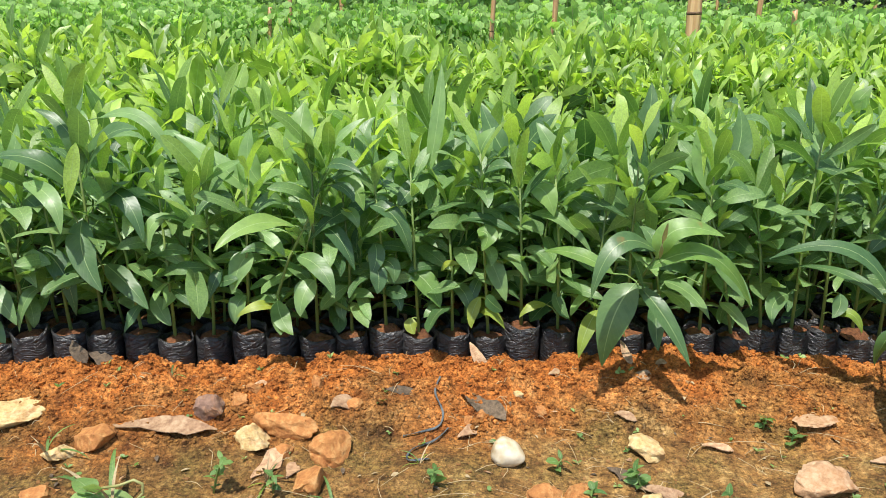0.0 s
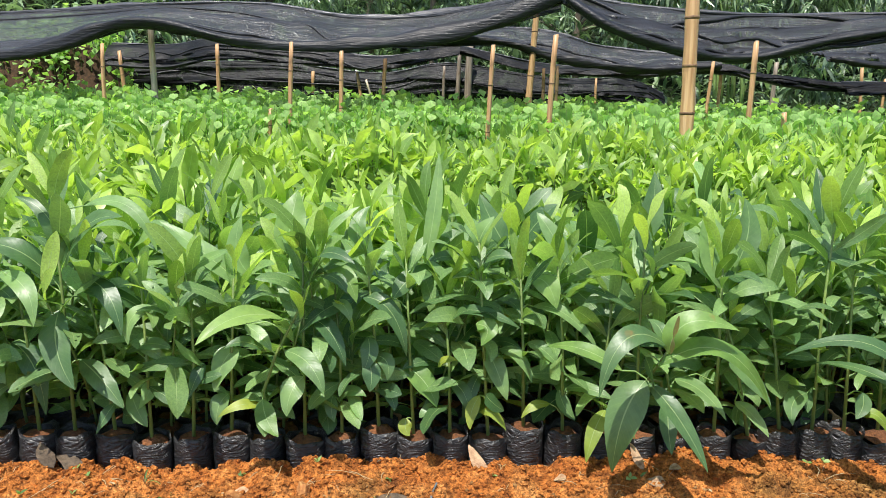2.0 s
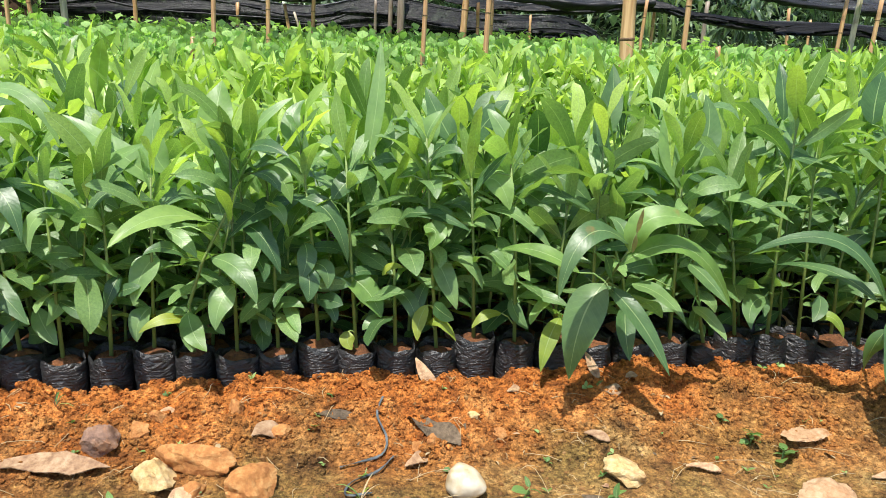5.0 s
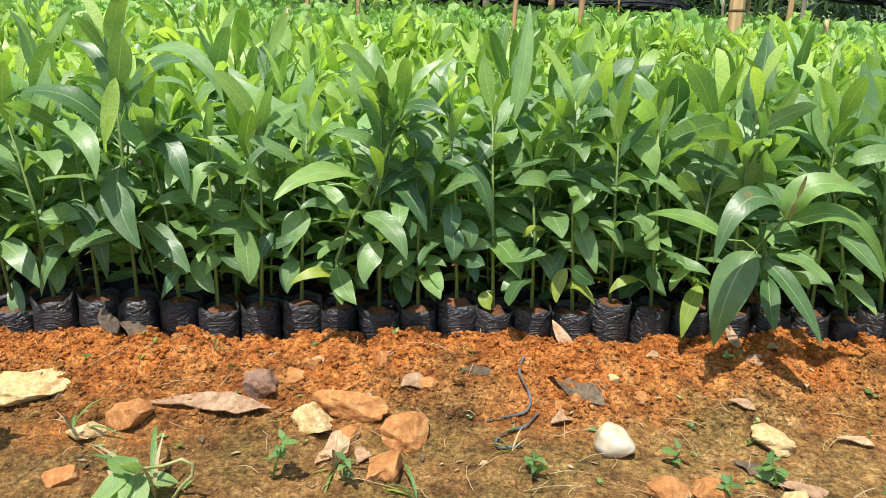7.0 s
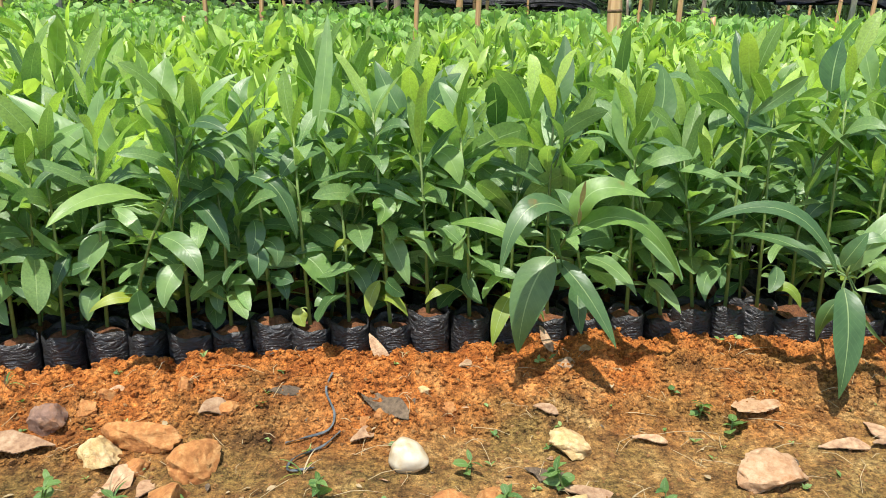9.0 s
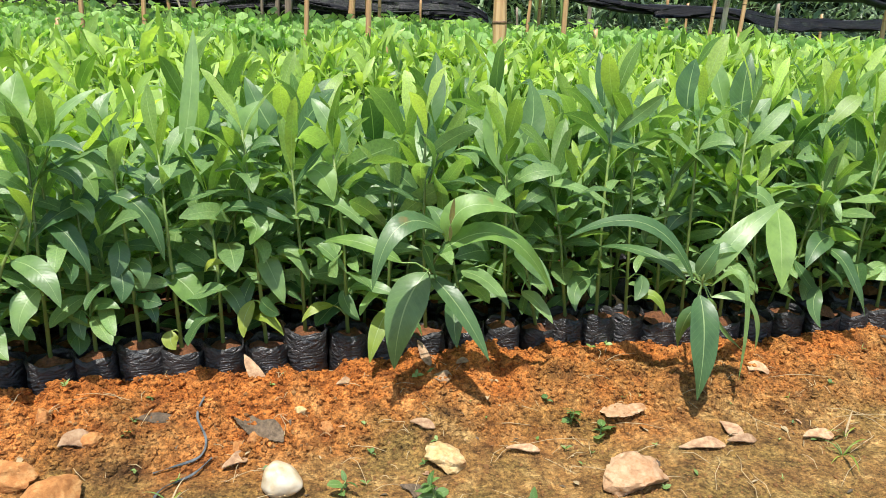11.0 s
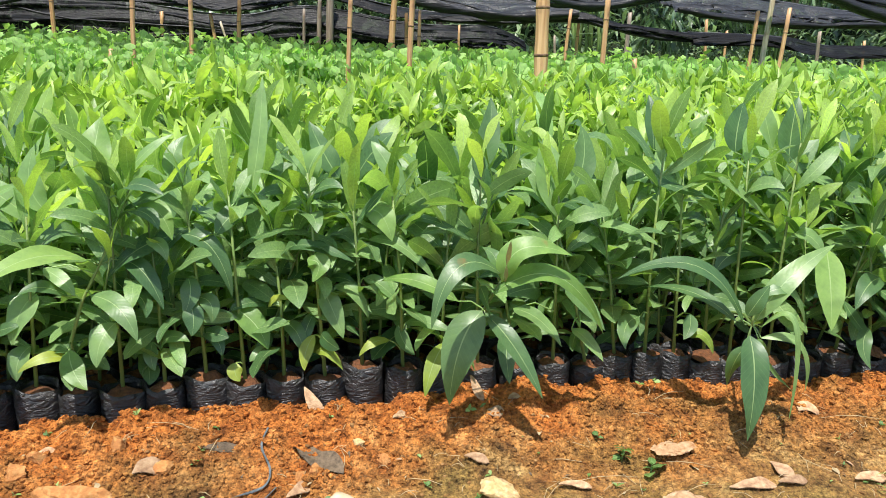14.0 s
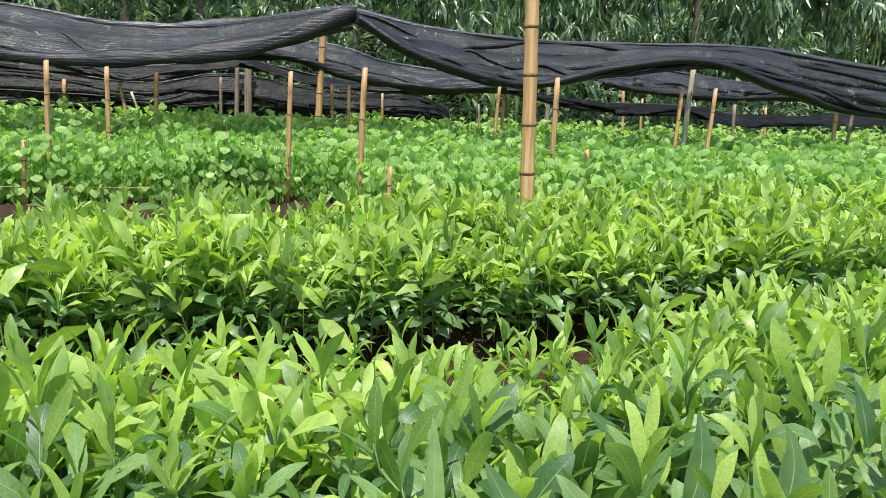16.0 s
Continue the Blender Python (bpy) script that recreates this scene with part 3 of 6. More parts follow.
def blade(base, reach, arch, width, twist=0.0, fold=0.16, wave=0.10, n=14):
    """One leaf from its base over an arch to its tip, folded along the midrib, with wavy margins and a drawn-out tip."""
    p0, p2 = np.array(base), np.array(base) + np.array(reach)
    p1 = (p0 + p2) / 2 + 2 * np.array(arch)
    s = np.linspace(0, 1, n + 1)
    line = ((1 - s) ** 2)[:, None] * p0 + (2 * s * (1 - s))[:, None] * p1 + (s ** 2)[:, None] * p2
    way = np.gradient(line, axis=0)
    way /= np.linalg.norm(way, axis=1)[:, None] + 1e-9
    hint = np.array([0.04, -0.55, 0.83])
    side = np.cross(way, hint)
    side /= np.linalg.norm(side, axis=1)[:, None] + 1e-6
    up = np.cross(side, way)
    turn = (twist * (s - 0.3))[:, None]
    side, up = side * np.cos(turn) + up * np.sin(turn), up * np.cos(turn) - side * np.sin(turn)
    w = np.sin(pi * s ** 0.82) ** 0.85 * (1 - 0.22 * s) * width / 2 * 1.06 + 0.0008
    w[-1] = 0.0003
    verts, across = [], (-1.0, -0.55, 0.0, 0.55, 1.0)
    for k in across:
        ripple = wave * w * np.sin(11 * s + 2.3 * k + 40 * width) * (abs(k) ** 1.5)
        verts.append(line + side * (k * w)[:, None] + up * (abs(k) * fold * w + ripple - 0.05 * w * (k * k))[:, None])
    v = np.stack(verts, 1).reshape(-1, 3)
    f, u, c = [], [], len(across)
    for i in range(n):
        for k in range(c - 1):
            f.append((c * i + k, c * i + c + k, c * i + c + k + 1, c * i + k + 1))
            k0, k1 = 0.5 + across[k] / 2, 0.5 + across[k + 1] / 2
            u += [(s[i], k0), (s[i + 1], k0), (s[i + 1], k1), (s[i], k1)]
    return v, np.array(f), np.array(u)


def front_seedling(root, stem, leaves, label=SEEDLING_LABEL, crown=True):
    """A seedling of the first row, with leaves (base, reach, arch, width, green) of its own. The stem's points are in the world."""
    r = random.Random(int(root[0] * 1000) + 5000)
    x, y, rim = root
    foot = gz(x, y) - 0.006
    height, radius = min(max(rim - foot, 0.078), 0.105), r.uniform(0.0325, 0.037)
    ob = thing("seedling", (x, y, rim - height), label, "seedling", "seedlings in the front bed")
    part("polybag", bag_bm(r, radius, height), BAG, ob, "crumpled black polythene bag")
    part("potting_soil", potsoil_bm(r, radius * 0.93, height * (1.02 if r.random() < 0.12 else 0.86)), POTSOIL, ob, "orange crumbly soil")
    base = Vector((x, y, rim - height))
    path = [Vector(p) - base for p in stem]
    part("stem", tube_bm(path, np.linspace(0.0036, 0.0018, len(path)), 7), STEM, ob)
    for at, reach, arch, width, green in leaves:
        p = Vector(at) - base
        hold = min((q0.lerp(q1, t) for q0, q1 in zip(path, path[1:]) for t in (0.2, 0.4, 0.6, 0.8, 1.0)), key=lambda q: (q - p).length + 0.5 * abs(q.z - p.z + 0.012))
        v, f, u = blade(p, reach, arch, width, r.uniform(-0.5, 0.5), r.uniform(0.08, 0.26), r.uniform(0.05, 0.16))
        pieces = [(v, f, u, 0)]
        if (p - hold).length > 0.003:
            pv, pf = tube([hold, hold.lerp(p, 0.5) + Vector((0, 0, 0.15 * (p - hold).length)), p], (0.0016, 0.0013, 0.0011), 5)
            pieces.append((np.array(pv), np.array(pf), np.full((len(pf) * 4, 2), 0.5), 0))
        v, f, u, ix = joined(pieces)
        leaf = new("leaf", mesh_np("leaf", v, f, [GREENS[green]], u))
        leaf.parent = ob
        if green in LEAF_LABELS:
            tagged(leaf, LEAF_LABELS[green])
    a, top = r.uniform(0, 6.3), path[-1]
    for i in range(7 if crown else 3):
        a += 2.4 + r.uniform(-0.5, 0.5)
        way = a if i % 2 else r.uniform(0.2, 2.9)
        leaf = new("leaf", LEAF_MESH[r.choice((3, 4, 8, 1, 7))])
        leaf.parent = ob
        leaf.matrix_basis = Matrix.Translation(path[0].lerp(path[1], 0.35 + 0.65 * i / 6) if len(path) > 2 else path[0]) @ Matrix.Rotation(way, 4, "Z") @ Matrix.Rotation(-radians(r.uniform(-15, 35)), 4, "Y") @ Matrix.Rotation(r.gauss(0, 0.5), 4, "X") @ Matrix.Scale(r.uniform(0.06, 0.11), 4)
    for i in range(7 if crown else 0):
        a += 2.4 + r.uniform(-0.4, 0.4)
        share = i / 6
        kind, size, rise = (r.choice((0, 1, 1, 2, 9)), r.uniform(0.10, 0.155), r.uniform(15, 60)) if i < 4 else (r.choice((0, 6, 9)), r.uniform(0.08, 0.13), r.uniform(50, 80))
        leaf = new("leaf", (LEAF_MESH if i < 5 else LEAF_MESH_YOUNG_LIT)[kind])
        leaf.parent = ob
        leaf.matrix_basis = Matrix.Translation(path[-2].lerp(top, 0.35 + 0.65 * share)) @ Matrix.Rotation(a, 4, "Z") @ Matrix.Rotation(-radians(rise), 4, "Y") @ Matrix.Rotation(r.gauss(0, 0.5), 4, "X") @ Matrix.Scale(size, 4)
    taken.append((x, y))
    return ob


front_seedling((-0.873, 1.727, 0.105), ((-0.873, 1.727, 0.093), (-0.891, 1.731, 0.244), (-0.920, 1.732, 0.384)), (
    ((-0.896, 1.742, 0.218), (0.096, -0.052, -0.064), (0.011, -0.009, 0.015), 0.041, ''),
    ((-0.882, 1.749, 0.144), (0.027, -0.039, -0.072), (0.003, -0.006, 0.000), 0.027, ''),))
front_seedling((-0.802, 1.731, 0.127), ((-0.802, 1.731, 0.115), (-0.816, 1.735, 0.272), (-0.832, 1.720, 0.417)), (
    ((-0.771, 1.747, 0.209), (-0.034, -0.047, -0.074), (-0.003, -0.006, 0.023), 0.027, ''),
    ((-0.818, 1.745, 0.257), (0.053, -0.029, -0.036), (0.007, -0.005, 0.008), 0.023, ''),
    ((-0.837, 1.745, 0.397), (0.046, 0.040, 0.124), (0.015, -0.008, -0.008), 0.035, ''),))
front_seedling((-0.731, 1.748, 0.126), ((-0.731, 1.748, 0.114), (-0.740, 1.752, 0.286), (-0.754, 1.754, 0.446)), (
    ((-0.775, 1.762, 0.284), (0.075, -0.040, -0.122), (0.019, -0.011, 0.025), 0.041, ''),
    ((-0.750, 1.707, 0.426), (0.094, -0.066, -0.074), (0.024, -0.009, 0.021), 0.033, ''),
    ((-0.720, 1.745, 0.244), (0.048, -0.023, 0.044), (-0.003, -0.006, 0.006), 0.029, ''),))
front_seedling((-0.661, 1.743, 0.127), ((-0.661, 1.743, 0.115), (-0.664, 1.747, 0.338), (-0.669, 1.752, 0.549)), (
    ((-0.658, 1.722, 0.358), (0.056, -0.071, -0.117), (-0.012, -0.010, 0.004), 0.050, ''),
    ((-0.715, 1.757, 0.396), (0.067, 0.060, -0.082), (0.021, -0.008, 0.031), 0.021, ''),
    ((-0.648, 1.758, 0.256), (0.102, -0.058, -0.067), (0.006, -0.009, 0.010), 0.040, ''),
    ((-0.662, 1.750, 0.425), (0.130, -0.030, 0.098), (-0.003, -0.008, 0.031), 0.065, ''),
    ((-0.677, 1.749, 0.402), (-0.153, -0.030, 0.057), (0.013, -0.008, 0.037), 0.043, ''),
    ((-0.667, 1.750, 0.434), (-0.073, 0.010, 0.116), (0.028, -0.008, 0.021), 0.033, ''),
    ((-0.643, 1.804, 0.529), (0.147, -0.040, -0.074), (0.022, -0.008, 0.041), 0.028, ''),))
front_seedling((-0.592, 1.755, 0.125), ((-0.592, 1.755, 0.113), (-0.605, 1.759, 0.275), (-0.627, 1.747, 0.425)), (
    ((-0.633, 1.765, 0.405), (0.092, -0.062, -0.086), (0.017, -0.010, 0.024), 0.036, ''),
    ((-0.578, 1.733, 0.184), (-0.023, -0.029, -0.046), (0.001, -0.004, 0.004), 0.023, ''),))
front_seedling((-0.524, 1.752, 0.113), ((-0.524, 1.752, 0.101), (-0.525, 1.756, 0.261), (-0.531, 1.768, 0.409)), (
    ((-0.518, 1.778, 0.355), (0.084, -0.040, -0.028), (0.005, -0.007, 0.015), 0.026, ''),
    ((-0.500, 1.746, 0.360), (-0.033, -0.039, -0.058), (-0.013, -0.006, 0.016), 0.031, 'e'),
    ((-0.573, 1.778, 0.266), (0.102, -0.040, 0.022), (0.005, -0.008, 0.014), 0.033, ''),
    ((-0.565, 1.769, 0.193), (0.043, -0.034, -0.053), (-0.001, -0.005, -0.001), 0.031, ''),
    ((-0.520, 1.766, 0.219), (-0.018, -0.028, -0.047), (0.006, -0.004, 0.002), 0.031, ''),))
front_seedling((-0.452, 1.767, 0.117), ((-0.452, 1.767, 0.105), (-0.445, 1.771, 0.265), (-0.442, 1.764, 0.414)), (
    ((-0.441, 1.784, 0.194), (-0.067, -0.040, 0.054), (0.010, -0.006, 0.017), 0.012, ''),
    ((-0.428, 1.780, 0.241), (-0.039, -0.036, 0.062), (-0.002, -0.006, -0.001), 0.017, ''),
    ((-0.429, 1.776, 0.247), (-0.020, -0.032, -0.056), (0.003, -0.004, 0.009), 0.024, ''),
    ((-0.476, 1.787, 0.393), (0.116, -0.020, 0.071), (-0.013, -0.008, 0.002), 0.028, ''),))
front_seedling((-0.383, 1.774, 0.124), ((-0.383, 1.774, 0.112), (-0.377, 1.778, 0.267), (-0.362, 1.763, 0.410)), (
    ((-0.371, 1.789, 0.276), (-0.031, -0.040, -0.072), (-0.003, -0.006, 0.012), 0.048, ''),
    ((-0.385, 1.777, 0.191), (-0.016, -0.028, -0.050), (-0.006, -0.004, 0.007), 0.035, ''),
    ((-0.357, 1.807, 0.383), (-0.159, 0.020, 0.116), (0.003, -0.008, 0.007), 0.043, ''),))
front_seedling((-0.319, 1.780, 0.114), ((-0.319, 1.780, 0.102), (-0.318, 1.765, 0.200), (-0.291, 1.760, 0.274), (-0.254, 1.765, 0.345), (-0.207, 1.775, 0.452)), (
    ((-0.270, 1.739, 0.346), (-0.108, -0.128, -0.009), (-0.002, -0.008, 0.027), 0.040, 'p'),
    ((-0.322, 1.779, 0.163), (-0.072, -0.039, -0.003), (0.003, -0.006, 0.018), 0.022, 'o'),
    ((-0.305, 1.739, 0.288), (-0.057, -0.039, 0.014), (-0.001, -0.004, 0.015), 0.025, ''),
    ((-0.342, 1.753, 0.329), (0.055, -0.033, -0.035), (0.005, -0.004, 0.005), 0.024, ''),
    ((-0.270, 1.739, 0.288), (0.080, -0.057, -0.056), (0.011, -0.008, 0.018), 0.037, ''),
    ((-0.312, 1.739, 0.197), (0.042, -0.057, -0.044), (-0.005, -0.005, -0.001), 0.035, 'p'),
    ((-0.231, 1.794, 0.329), (0.066, -0.040, -0.072), (0.005, -0.007, 0.020), 0.034, ''),
    ((-0.208, 1.793, 0.415), (0.064, -0.039, -0.042), (0.009, -0.005, 0.022), 0.039, 'p'),
    ((-0.347, 1.807, 0.408), (-0.016, 0.020, 0.105), (-0.015, -0.008, -0.007), 0.039, ''),), "slanting seedling with large pale green leaves")
front_seedling((-0.247, 1.778, 0.114), ((-0.247, 1.778, 0.102), (-0.246, 1.782, 0.293), (-0.242, 1.781, 0.471)), (
    ((-0.239, 1.745, 0.239), (-0.022, -0.040, -0.059), (-0.006, -0.005, 0.008), 0.043, ''),
    ((-0.279, 1.803, 0.451), (0.013, 0.050, 0.105), (0.002, -0.008, 0.003), 0.059, 'p'),
    ((-0.232, 1.796, 0.446), (0.086, 0.020, 0.087), (-0.005, -0.008, 0.009), 0.021, ''),
    ((-0.218, 1.757, 0.438), (0.085, -0.080, 0.021), (-0.007, -0.008, 0.022), 0.032, ''),))
front_seedling((-0.180, 1.787, 0.117), ((-0.180, 1.787, 0.105), (-0.182, 1.791, 0.265), (-0.192, 1.801, 0.412)), (
    ((-0.193, 1.789, 0.363), (0.035, -0.023, -0.028), (0.007, -0.003, 0.010), 0.024, ''),
    ((-0.186, 1.791, 0.177), (0.055, -0.025, 0.019), (-0.003, -0.004, 0.016), 0.028, ''),
    ((-0.196, 1.789, 0.188), (0.006, -0.023, -0.043), (-0.004, -0.003, 0.001), 0.023, ''),))
front_seedling((-0.113, 1.797, 0.128), ((-0.113, 1.797, 0.116), (-0.120, 1.801, 0.295), (-0.137, 1.815, 0.463)), (
    ((-0.130, 1.783, 0.302), (-0.005, -0.030, -0.056), (0.008, -0.004, 0.004), 0.032, ''),
    ((-0.115, 1.783, 0.268), (0.023, -0.023, -0.037), (0.010, -0.004, 0.011), 0.030, ''),
    ((-0.126, 1.765, 0.263), (0.005, -0.026, -0.047), (0.005, -0.004, 0.003), 0.033, ''),
    ((-0.143, 1.811, 0.369), (0.084, -0.040, -0.097), (0.013, -0.010, 0.030), 0.036, ''),
    ((-0.112, 1.798, 0.209), (0.031, -0.027, -0.041), (0.008, -0.004, 0.002), 0.023, ''),
    ((-0.142, 1.844, 0.443), (0.005, 0.040, 0.082), (-0.018, -0.008, 0.005), 0.034, ''),))
front_seedling((-0.049, 1.801, 0.114), ((-0.049, 1.801, 0.102), (-0.057, 1.805, 0.280), (-0.064, 1.814, 0.446)), (
    ((-0.067, 1.816, 0.238), (0.062, -0.040, -0.063), (0.008, -0.007, 0.011), 0.046, 'p'),
    ((-0.086, 1.806, 0.368), (0.091, 0.060, 0.039), (-0.005, -0.007, 0.021), 0.043, ''),
    ((-0.061, 1.791, 0.146), (0.007, -0.015, -0.028), (-0.005, -0.003, 0.000), 0.026, 'o'),
    ((-0.032, 1.842, 0.426), (0.022, 0.050, 0.198), (0.006, -0.008, 0.004), 0.028, ''),))
front_seedling((0.018, 1.802, 0.120), ((0.018, 1.802, 0.108), (0.016, 1.806, 0.241), (0.006, 1.821, 0.363)), (
    ((0.005, 1.801, 0.162), (-0.042, -0.021, -0.010), (-0.004, -0.004, 0.008), 0.025, ''),
    ((0.017, 1.818, 0.208), (0.040, -0.037, -0.057), (0.006, -0.006, 0.017), 0.029, ''),
    ((-0.005, 1.800, 0.243), (0.036, -0.019, 0.019), (-0.003, -0.002, 0.009), 0.017, 'o'),
    ((0.020, 1.821, 0.337), (0.122, -0.040, -0.012), (-0.009, -0.009, 0.021), 0.025, ''),))
front_seedling((0.089, 1.802, 0.116), ((0.089, 1.802, 0.104), (0.077, 1.806, 0.295), (0.067, 1.794, 0.474)), (
    ((0.074, 1.788, 0.164), (0.046, -0.028, -0.023), (0.001, -0.004, 0.015), 0.021, 'o'),
    ((0.072, 1.790, 0.194), (-0.016, -0.030, -0.053), (-0.006, -0.004, 0.003), 0.023, 'o'),
    ((0.075, 1.827, 0.228), (-0.027, -0.040, -0.080), (-0.005, -0.006, 0.007), 0.023, ''),
    ((0.064, 1.779, 0.331), (0.009, -0.019, -0.033), (0.015, -0.002, 0.011), 0.041, 'p'),
    ((0.082, 1.827, 0.274), (0.040, -0.040, -0.087), (0.001, -0.007, 0.007), 0.038, ''),
    ((0.020, 1.817, 0.405), (0.097, 0.060, 0.025), (-0.011, -0.008, 0.005), 0.024, 'p'),
    ((0.117, 1.864, 0.454), (-0.051, 0.040, 0.094), (-0.002, -0.008, -0.002), 0.043, ''),
    ((0.065, 1.840, 0.450), (0.028, 0.000, 0.065), (-0.008, -0.008, 0.000), 0.043, ''),))
front_seedling((0.154, 1.815, 0.135), ((0.154, 1.815, 0.123), (0.150, 1.819, 0.272), (0.141, 1.797, 0.410)), (
    ((0.166, 1.832, 0.352), (0.115, -0.040, -0.066), (0.000, -0.010, 0.027), 0.026, ''),
    ((0.159, 1.832, 0.283), (0.068, -0.040, -0.048), (-0.003, -0.006, 0.015), 0.027, ''),
    ((0.107, 1.832, 0.269), (0.058, -0.040, -0.048), (0.006, -0.006, 0.019), 0.027, ''),))
front_seedling((0.227, 1.821, 0.124), ((0.227, 1.821, 0.112), (0.222, 1.825, 0.283), (0.206, 1.821, 0.443)), (
    ((0.162, 1.833, 0.403), (0.044, -0.035, -0.046), (0.004, -0.005, 0.020), 0.050, 'p'),
    ((0.217, 1.838, 0.373), (0.131, -0.040, -0.021), (-0.018, -0.010, 0.031), 0.019, ''),
    ((0.232, 1.824, 0.200), (0.079, -0.044, -0.004), (-0.002, -0.006, 0.011), 0.027, ''),
    ((0.202, 1.824, 0.168), (-0.053, -0.026, -0.019), (-0.004, -0.004, 0.011), 0.019, 'o'),
    ((0.219, 1.827, 0.194), (0.028, -0.029, -0.046), (-0.005, -0.004, -0.002), 0.025, ''),
    ((0.233, 1.872, 0.423), (-0.059, 0.040, 0.090), (-0.003, -0.008, 0.010), 0.037, ''),))
front_seedling((0.297, 1.830, 0.120), ((0.297, 1.830, 0.108), (0.301, 1.834, 0.242), (0.304, 1.811, 0.365)), (
    ((0.299, 1.789, 0.174), (-0.041, -0.069, -0.070), (-0.005, -0.006, 0.009), 0.029, 'o'),))
front_seedling((0.365, 1.825, 0.121), ((0.365, 1.825, 0.109), (0.359, 1.829, 0.301), (0.357, 1.807, 0.481)), (
    ((0.355, 1.862, 0.461), (0.031, 0.040, 0.132), (0.009, -0.008, -0.002), 0.043, ''),))
front_seedling((0.442, 1.839, 0.117), ((0.442, 1.839, 0.105), (0.414, 1.843, 0.241), (0.364, 1.835, 0.365)), (
    ((0.413, 1.800, 0.191), (-0.012, -0.090, -0.063), (-0.005, -0.005, 0.004), 0.033, ''),))
front_seedling((0.511, 1.841, 0.116), ((0.511, 1.841, 0.104), (0.509, 1.845, 0.278), (0.504, 1.843, 0.440)), (
    ((0.423, 1.806, 0.229), (0.064, -0.097, -0.036), (0.003, -0.006, 0.015), 0.033, ''),
    ((0.522, 1.855, 0.378), (-0.038, 0.040, 0.144), (-0.015, -0.008, 0.001), 0.051, ''),
    ((0.544, 1.895, 0.420), (0.020, 0.040, 0.123), (0.012, -0.008, 0.004), 0.048, ''),
    ((0.531, 1.876, 0.382), (-0.028, 0.040, 0.127), (0.003, -0.008, -0.004), 0.051, ''),))
front_seedling((0.578, 1.847, 0.106), ((0.578, 1.847, 0.094), (0.542, 1.851, 0.261), (0.489, 1.856, 0.415)), (
    ((0.521, 1.811, 0.264), (0.050, -0.071, -0.055), (-0.006, -0.006, 0.012), 0.039, ''),
    ((0.534, 1.811, 0.187), (0.042, -0.061, -0.040), (0.000, -0.004, 0.009), 0.026, ''),))
front_seedling((0.633, 1.848, 0.124), ((0.633, 1.848, 0.112), (0.616, 1.852, 0.257), (0.591, 1.850, 0.390)), (
    ((0.584, 1.855, 0.370), (0.103, -0.055, -0.030), (-0.011, -0.008, 0.017), 0.025, ''),))
front_seedling((0.693, 1.849, 0.127), ((0.693, 1.849, 0.115), (0.691, 1.853, 0.324), (0.697, 1.854, 0.521)), (
    ((0.664, 1.820, 0.203), (-0.045, -0.060, -0.038), (-0.015, -0.004, 0.013), 0.034, ''),
    ((0.698, 1.907, 0.501), (-0.002, 0.040, 0.099), (-0.001, -0.008, 0.001), 0.031, ''),))
front_seedling((0.756, 1.859, 0.122), ((0.756, 1.859, 0.110), (0.750, 1.863, 0.295), (0.742, 1.866, 0.468)), (
    ((0.763, 1.822, 0.206), (-0.018, -0.022, -0.042), (0.005, -0.003, 0.000), 0.027, ''),
    ((0.759, 1.826, 0.160), (0.047, -0.026, -0.026), (0.004, -0.004, 0.021), 0.023, 'o'),
    ((0.691, 1.877, 0.448), (0.110, -0.040, -0.029), (-0.033, -0.009, 0.010), 0.026, ''),
    ((0.799, 1.869, 0.229), (-0.019, -0.032, 0.086), (-0.017, -0.007, -0.003), 0.024, ''),))
front_seedling((0.815, 1.853, 0.109), ((0.815, 1.853, 0.097), (0.811, 1.857, 0.253), (0.814, 1.836, 0.397)), (
    ((0.803, 1.865, 0.323), (0.112, 0.060, 0.036), (-0.009, -0.009, 0.012), 0.026, ''),
    ((0.826, 1.865, 0.274), (0.167, 0.060, -0.002), (-0.027, -0.013, 0.036), 0.033, ''),))
front_seedling((0.869, 1.855, 0.105), ((0.869, 1.855, 0.093), (0.866, 1.859, 0.311), (0.862, 1.859, 0.517)), (
    ((0.861, 1.910, 0.497), (0.028, 0.040, 0.091), (-0.008, -0.008, 0.001), 0.052, 'e'),))
front_seedling((0.946, 1.849, 0.105), ((0.946, 1.849, 0.093), (0.949, 1.853, 0.313), (0.956, 1.853, 0.521)), (
    ((0.951, 1.871, 0.348), (-0.203, -0.071, 0.128), (-0.023, -0.018, 0.027), 0.031, ''),
    ((0.971, 1.907, 0.477), (0.026, 0.040, 0.124), (-0.009, -0.008, -0.005), 0.054, ''),
    ((0.945, 1.928, 0.501), (-0.015, 0.040, 0.098), (-0.005, -0.008, 0.003), 0.042, ''),))
front_seedling((1.017, 1.847, 0.108), ((1.017, 1.847, 0.096), (1.001, 1.851, 0.242), (0.986, 1.849, 0.376)), (
    ((1.010, 1.814, 0.333), (-0.030, -0.094, -0.128), (-0.005, -0.010, 0.011), 0.057, 'p'),
    ((0.955, 1.831, 0.356), (0.046, -0.031, -0.041), (0.001, -0.005, 0.016), 0.040, ''),))
front_seedling((1.087, 1.850, 0.116), ((1.087, 1.850, 0.104), (1.101, 1.854, 0.252), (1.116, 1.839, 0.365)), (
    ((1.129, 1.812, 0.272), (-0.088, -0.062, -0.039), (-0.008, -0.007, 0.019), 0.039, ''),
    ((1.079, 1.837, 0.221), (0.045, -0.037, -0.063), (-0.003, -0.006, -0.008), 0.029, ''),))
